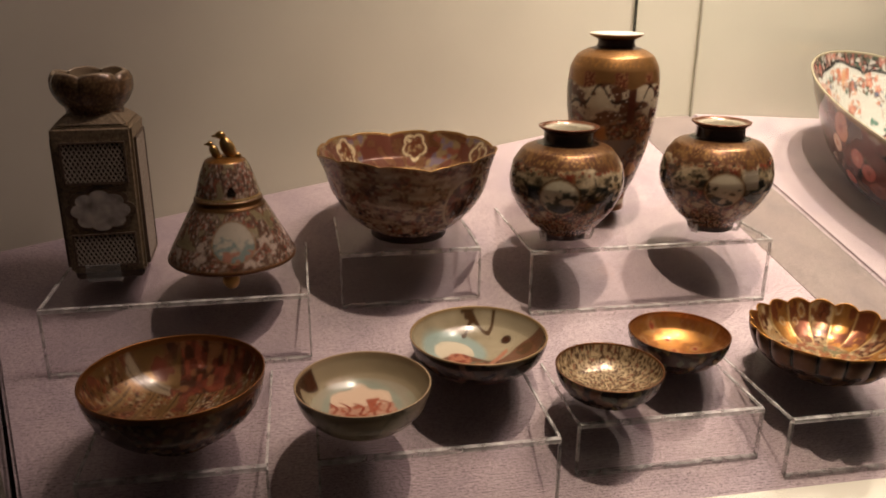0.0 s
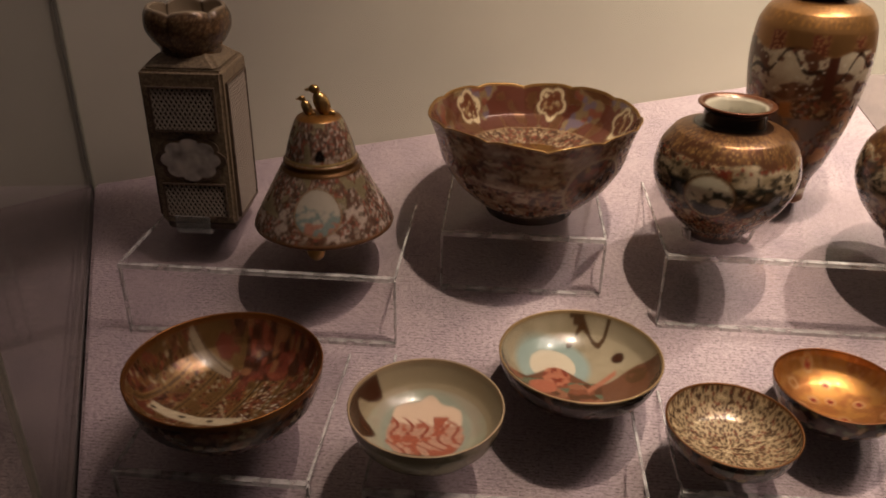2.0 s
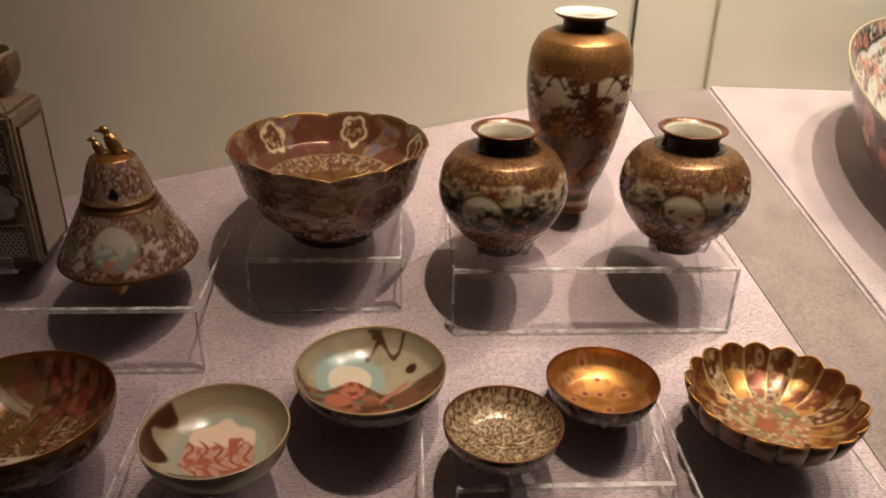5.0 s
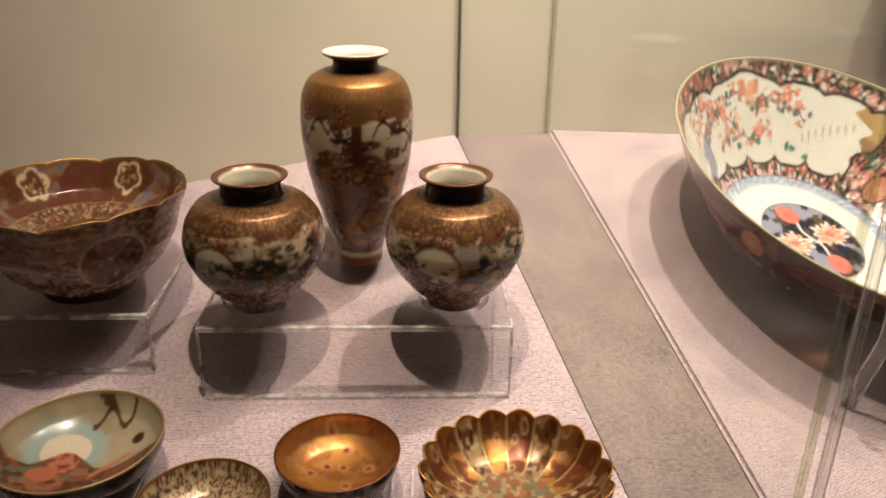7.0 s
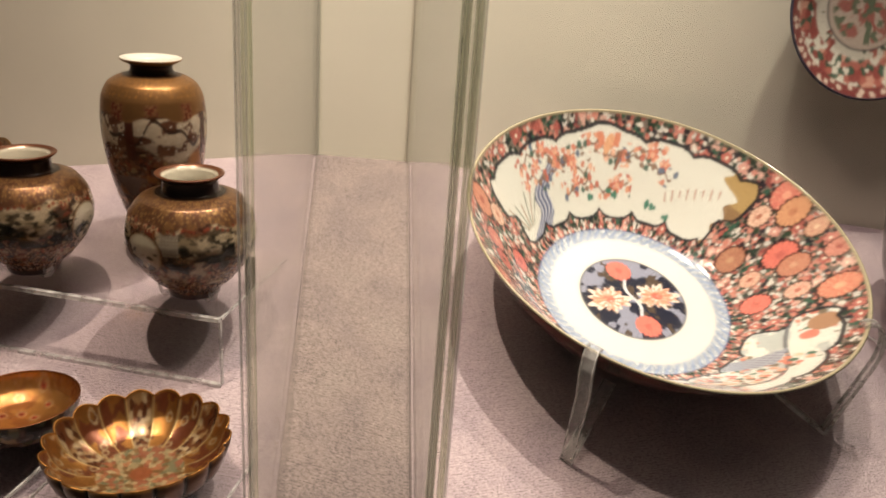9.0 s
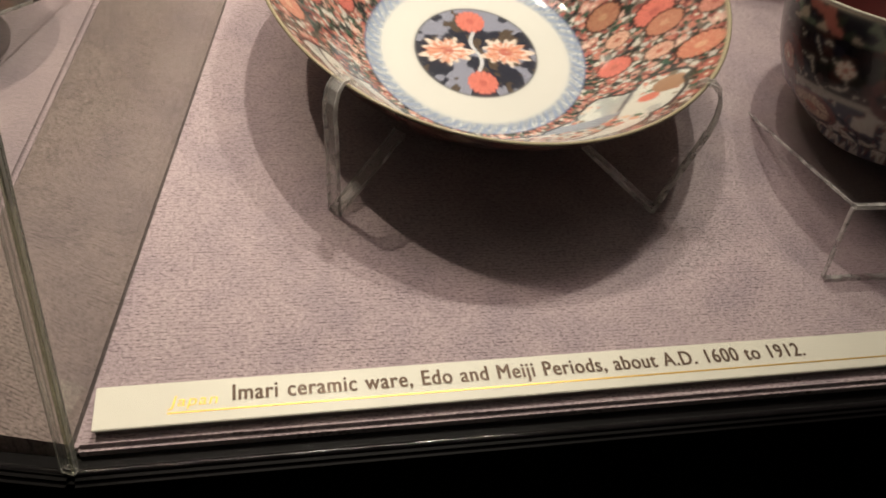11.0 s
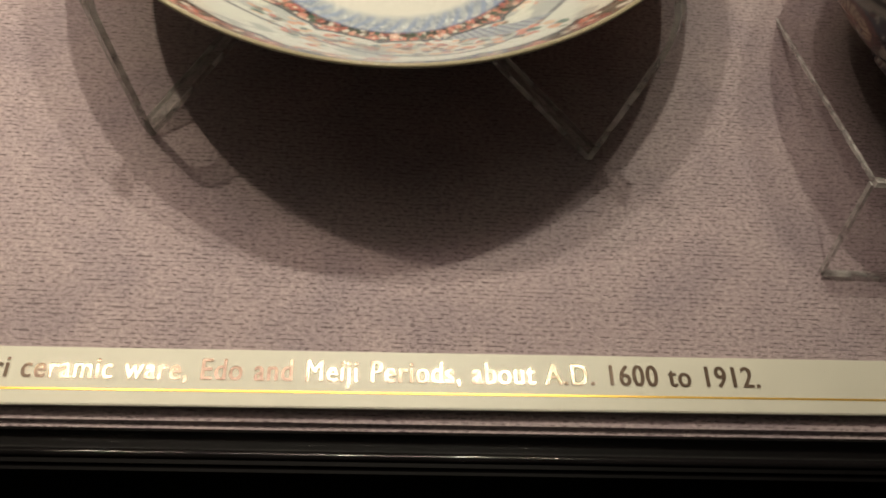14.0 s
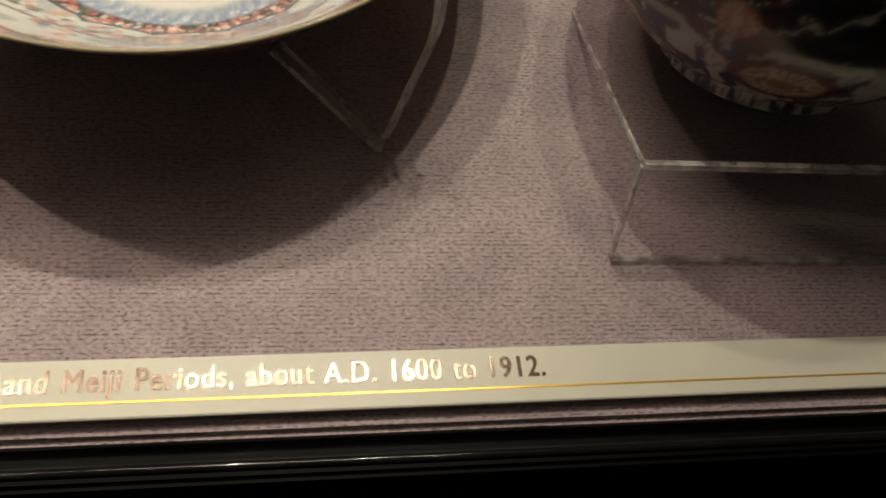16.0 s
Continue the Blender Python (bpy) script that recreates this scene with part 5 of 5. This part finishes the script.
        for sx in (-1, 1):
            d = np.hypot((x - sx * 0.0325) * 0.76, y * 1.12)
            a = np.arctan2(y, x - sx * 0.033)
            w = m * (d < 0.0245 * (0.80 + 0.13 * np.cos(a * 13) + 0.10 * np.cos(a * 5 + 1)))
            p.lay(w, "e6d2c2").lay(w * (clouds(x, y, 0.0055, 71) > 0.53) * (d < 0.020), "dc9068").lay(w * (np.abs(np.cos(a * 6.5)) > 0.80) * (d < 0.016), "d27448").lay(w * (d < 0.006) * (clouds(x, y, 0.003, 72) > 0.45), "bf5030")
        for sy in (-1, 1):
            p.flower(x, y, (0.0, sy * 0.0455), 0.0165, "dc5430", "c24020", 14)
        p.lay(inner * (t < 0.0668) * (t > 0.0650), "2a2c3c")
        # rim
        p.lay((z > H - 0.0014), "b0a480")
        p.lay(~inner * (z > H - 0.0062) * (z <= H - 0.0018), "8a6a34", 0.5)
        return p

    turned("body", out, ins, paint, PORCELAIN, v, 0.00155, pieces=(
        ("foot_ring", "", lambda r, z, i: not i and z < 0.004),
        ("rim", "pale worn rim", lambda r, z, i: z > H - 0.0040)))
    return v


imari_dish()


def dish_stand(foot, clip_at, under, label):
    """A bent acrylic arm: from under the dish to the deck, and up to a hook over the rim."""
    f, c, u = Vector(foot), Vector(clip_at), Vector(under)
    inward = (u - c)
    inward.z = 0
    inward = inward.normalized()
    up = Vector((0, 0, 1))
    o = empty("dish_stand", Matrix.Translation(f), label, "stand", "dish stands")
    across = (f - u).cross(c - f).normalized()
    hook = [(-0.010, -0.040), (-0.0125, -0.026), (-0.0125, -0.012), (-0.009, -0.001), (-0.003, 0.0048), (0.004, 0.0052), (0.011, 0.001)]
    line = [f, f.lerp(c - inward * 0.010 - up * 0.040, 0.5)] + [c + inward * a + up * b for a, b in hook]
    part("arm", strip([q - f for q in line], 0.012, 0.0036, across), ARM, o)
    part("brace", strip([q - f for q in (f + up * 0.001, f.lerp(u, 0.5), u)], 0.012, 0.0036, across), ARM, o)
    for pts in (line, (f, u)):
        for k in (-1, 1):
            part("polished_edge", strip([q - f + across * k * 0.0064 for q in pts], 0.0010, 0.0038, across), ACRYLIC_EDGE, o, "acrylic edge with its glint put in as pale haze")
    return o


def under_dish(angle, r, h):
    """A point of the dish, by angle from its own right-hand side, radius and height over its foot."""
    c = Vector((0.908, 0.993, deck2_z(0.908, 0.993))) + LIFT * (h * 1.05 + 0.001)
    r = r * 1.017
    return c + SIDE * (r * math.cos(radians(angle))) + UPHILL * (r * math.sin(radians(angle)))


for fx, fy, grip, rest in ((0.8525, 0.7515, 226, 234), (1.128, 0.8955, 315, 296.5)):
    dish_stand((fx, fy, deck2_z(fx, fy) + 0.002), under_dish(grip, 0.2285, 0.121), under_dish(rest, 0.168, 0.036), "bent clear acrylic arm holding the rim of the dish")


# the dark imari bowl on its riser
riser(1.301, 1.564, 0.899, 0.0270, "clear acrylic riser under the dark bowl on sloping cloth", 0.20, TURN, deck2_z)


def dark_bowl(at):
    v = empty("imari_bowl", Matrix.Translation(at) @ Matrix.Rotation(TURN, 4, "Z"), "dark blue and red imari bowl with white rim and flower rounds", "bowl")
    out = [(0, 0.006), (0.066, 0.005), (0.069, 0.0), (0.073, 0.001), (0.073, 0.012), (0.095, 0.022), (0.124, 0.050), (0.139, 0.086), (0.146, 0.124), (0.1495, 0.150), (0.1505, 0.152)]
    ins = [(0.1475, 0.1535), (0.143, 0.124), (0.135, 0.087), (0.119, 0.054), (0.09, 0.030), (0.05, 0.021), (0, 0.02)]

    def paint(inner, phi, r, z, s):
        u = phi * 0.13
        p = Paint(len(phi), "16141e")
        p.busy(~inner, u, z, 0.012, 4, [("1a1a2a", 0), ("241414", 0), ("0f1018", 0), ("3a1a16", 0), ("20241e", 0)])
        scroll = np.abs(clouds(u, z, 0.022, 6) - 0.5)
        p.lay(~inner * (scroll < 0.024) * (z < 0.118), "b4aea0")
        low = ~inner * (z < 0.066)
        p.lay(low, "b8b4aa").lay(low * (clouds(u, z, 0.012, 9) > 0.53), "2a3048").lay(low * (np.abs(clouds(u, z, 0.016, 19) - 0.5) < 0.03), "6a2a20")
        p.lay(~inner * (np.abs(z - 0.068) < 0.003), "a8a498").lay(~inner * (np.abs(z - 0.0185) < 0.0025), "a8a498")
        for c in range(6):
            a = (np.mod(phi + 1.98 - c * 1.047 + np.pi, 2 * np.pi) - np.pi) * 0.115
            d, g = np.hypot(a, (z - 0.046) * 1.75), np.arctan2((z - 0.046) * 1.75, a)
            p.lay(~inner * (d < 0.0325), "2a2430").lay(~inner * (d < 0.031), "6a221c").lay(~inner * (d < 0.0235) * (np.cos(g * 26) > -0.5), "ccb08a").lay(~inner * (d < 0.0085), "a05a38")
            a = (np.mod(phi + 1.25 - c * 1.047 + np.pi, 2 * np.pi) - np.pi) * 0.135
            d = np.hypot(a * 0.9, (z - 0.085) * 1.2)
            p.lay(~inner * (d < 0.031) * (clouds(u, z, 0.012, 27) > 0.42), "5a1a16")
            p.flower(a, z, (0.004, 0.084), 0.013, "a8543c", "c9a078")
        band = ~inner * (z > 0.124)
        p.lay(band, "1c2420").busy(band, u, z, 0.010, 12, [("2c3a2c", 0), ("a89a84", 0), ("1a1c28", 0), ("a04a34", 0), ("1a1c28", 0), ("5a6a54", 0)])
        p.lay(inner, "6a1a18")
        p.busy(inner * (z > 0.112), u, z, 0.012, 31, [("16181f", 0), ("7a2420", 0), ("1c2a24", 0), ("1a1c30", 0)])
        for c in range(5):
            a = (np.mod(phi - 0.6 - c * 1.257 + np.pi, 2 * np.pi) - np.pi) * 0.12
            d = np.hypot(a * 0.75, (z - 0.070))
            p.lay(inner * (d < 0.036), "20181c").lay(inner * (d < 0.033), "c9c2b0").busy(inner * (d < 0.026), u, z, 0.008, 35, [("b8502f", 0), ("d9d0bc", 0), ("3f6a55", 0), ("c98a6a", 0)])
            p.flower(a, z, (0.052, 0.098), 0.009, "d9c9b8", "a84a34", 5)
        p.lay((z > 0.1485), "c9c4b0")
        return p

    turned("body", out, ins, paint, PORCELAIN, v, 0.0022, pieces=(
        ("foot_ring", "", lambda r, z, i: not i and z < 0.012),
        ("rim", "pale glazed rim", lambda r, z, i: z > 0.1485)))
    return v


dark_bowl((1.352, 1.074, 0.0270))


def wall_dish(x, z, off, r):
    """A flat red and white dish hung before the wall on a clear bracket."""
    d = Vector((0.9663, 0.2575, 0))
    n = Vector((0.2575, -0.9663, 0))
    at = Vector((x, wall_y(x), z)) + n * off
    m = Matrix(((d.x, 0, n.x, at.x), (d.y, 0, n.y, at.y), (0, 1, 0, at.z), (0, 0, 0, 1))) @ Matrix.Rotation(radians(-6), 4, "X")
    v = empty("wall_dish", m, "red and white imari dish hung upright on the cream wall", "dish")
    out = [(0, -0.012), (r * 0.5, -0.012), (r * 0.56, -0.014), (r * 0.58, -0.010), (r * 0.8, 0.002), (r * 0.96, 0.018), (r, 0.022)]
    ins = [(r - 0.003, 0.0235), (r * 0.95, 0.021), (r * 0.78, 0.008), (r * 0.55, -0.004), (0, -0.006)]

    def paint(inner, phi, q, zz, s):
        x, y = q * np.cos(phi), q * np.sin(phi)
        p = Paint(len(phi), "2a2c3a")
        p.lay(inner, "d2cdbc")
        p.lay(inner * (q > r * 0.86), "7c1f18")
        c1, _, ck, _, _ = cells(phi * r, q, 0.013, 5)
        p.lay(inner * (q > r * 0.86) * (c1 < 0.30), "d2b8a4")
        side = np.mod(np.floor(phi / (np.pi / 3)), 2)
        p.lay(inner * (q > r * 0.60) * (q < r * 0.86) * (side > 0) * (clouds(x, y, 0.02, 3) > 0.42), "8c2a1e")
        p.busy(inner * (q > r * 0.42) * (q < r * 0.86) * (clouds(x, y, 0.022, 7) > 0.52), x, y, 0.009, 9, [("8c2a1e", 0), ("a84a34", 0), ("3a5a48", 0), ("d2cdbc", 0), ("c98a70", 0)])
        p.lay(inner * (np.abs(q - r * 0.46) < 0.002), "2a2c3c")
        p.lay(inner * (q < r * 0.45), "c2b0a0").lay(inner * (q < r * 0.40) * (clouds(x, y, 0.015, 13) > 0.5), "a8584a").lay(inner * (q < r * 0.40) * (cells(x, y, 0.008, 15)[2] > 0.75), "6a7a60")
        p.lay((q > r * 0.975), "3c4258")
        return p

    turned("body", out, ins, paint, PORCELAIN, v, 0.0022, pieces=(("rim", "dark blue rim", lambda a, z, i: a > r * 0.975),))
    part("hanger", box(-0.012, 0.012, -0.012, 0.012, -off - 0.002, -0.011), ACRYLIC, v, "clear acrylic wall bracket")
    return v


wall_dish(1.171, 0.414, 0.017, 0.122)


# ---- labels ----
def label_card(name, m, length, deep, text_rows, label):
    o = empty(name, m, label, "label")
    part("card", box(0, length, 0, deep, 0.0, 0.003, 0.0006), CARD, o)
    rows = [(*q, 0.0034) for q in text_rows]
    rows += [(q[0], q[1] + dx, q[2] + dy, *q[3:], up) for q in text_rows if q[5] is FOIL for dx, dy, up in ((0.00055, 0.0, 0.0035), (0.00028, 0.00022, 0.0036), (0.0008, 0.0, 0.0037))]
    for body, x, y, wide, high, mat, lean, up in rows:
        c = bpy.data.curves.new("lettering", "FONT")
        c.body, c.size, c.extrude, c.offset, c.shear = body, 0.02, 0.0, 0.0, lean
        c.space_character, c.space_word = 1.10, 1.15
        c.materials.append(mat)
        t = new("lettering", c)
        bpy.context.view_layer.update()
        sx, sy = t.dimensions.x, t.dimensions.y
        t.parent = o
        t.matrix_basis = Matrix.Translation((x, y, up)) @ Matrix.Diagonal((wide / sx, high, 1, 1))
        tagged(t, "metallic brown bold lettering" if mat is FOIL else "pale gold lettering")
    return o


base = on_deck2(0.7545, 0.527, 0.0005) @ Matrix.Rotation(radians(1.05), 4, "Z") @ Matrix.Translation((0.004, -0.0315, 0))
base = base @ Matrix.Translation((0, 0.037, 0)) @ Matrix.Rotation(radians(-9.0), 4, "X") @ Matrix.Translation((0, -0.037, 0))
text_line = "Imari ceramic ware, Edo and Meiji Periods, about A.D. 1600 to 1912."
sign = label_card("case_label", base, 0.885, 0.037, [(text_line, 0.0982, 0.0166, 0.497, 1.0, FOIL, 0.0), ("Japan", 0.0540, 0.0150, 0.036, 0.66, YELLOW, 0.2)],
                  "cream label strip with brown foil lettering on the deck edge")
part("backing", prism([(0.002, 0.001, -0.0055), (0.883, 0.001, -0.0055), (0.883, 0.036, -0.0001), (0.002, 0.036, -0.0001)], [(0.002, 0.001, 0.0), (0.883, 0.001, 0.0), (0.883, 0.036, 0.0), (0.002, 0.036, 0.0)]), TAUPE, sign, "wedge of cloth under the card")
part("gold_rule", box(0.052, 0.875, 0.0090, 0.0102, 0.0030, 0.0034), YELLOW, sign, "thin gold rule")
left_m = Matrix.Translation((-0.25, 0.470, deck_z(0, 0.470))) @ Matrix.Rotation(SLOPE, 4, "X")
sign2 = label_card("case_label", left_m @ Matrix.Translation((0, 0.002, 0.0005)), 0.86, 0.024, [], "plain cream label strip along the deck's front edge")
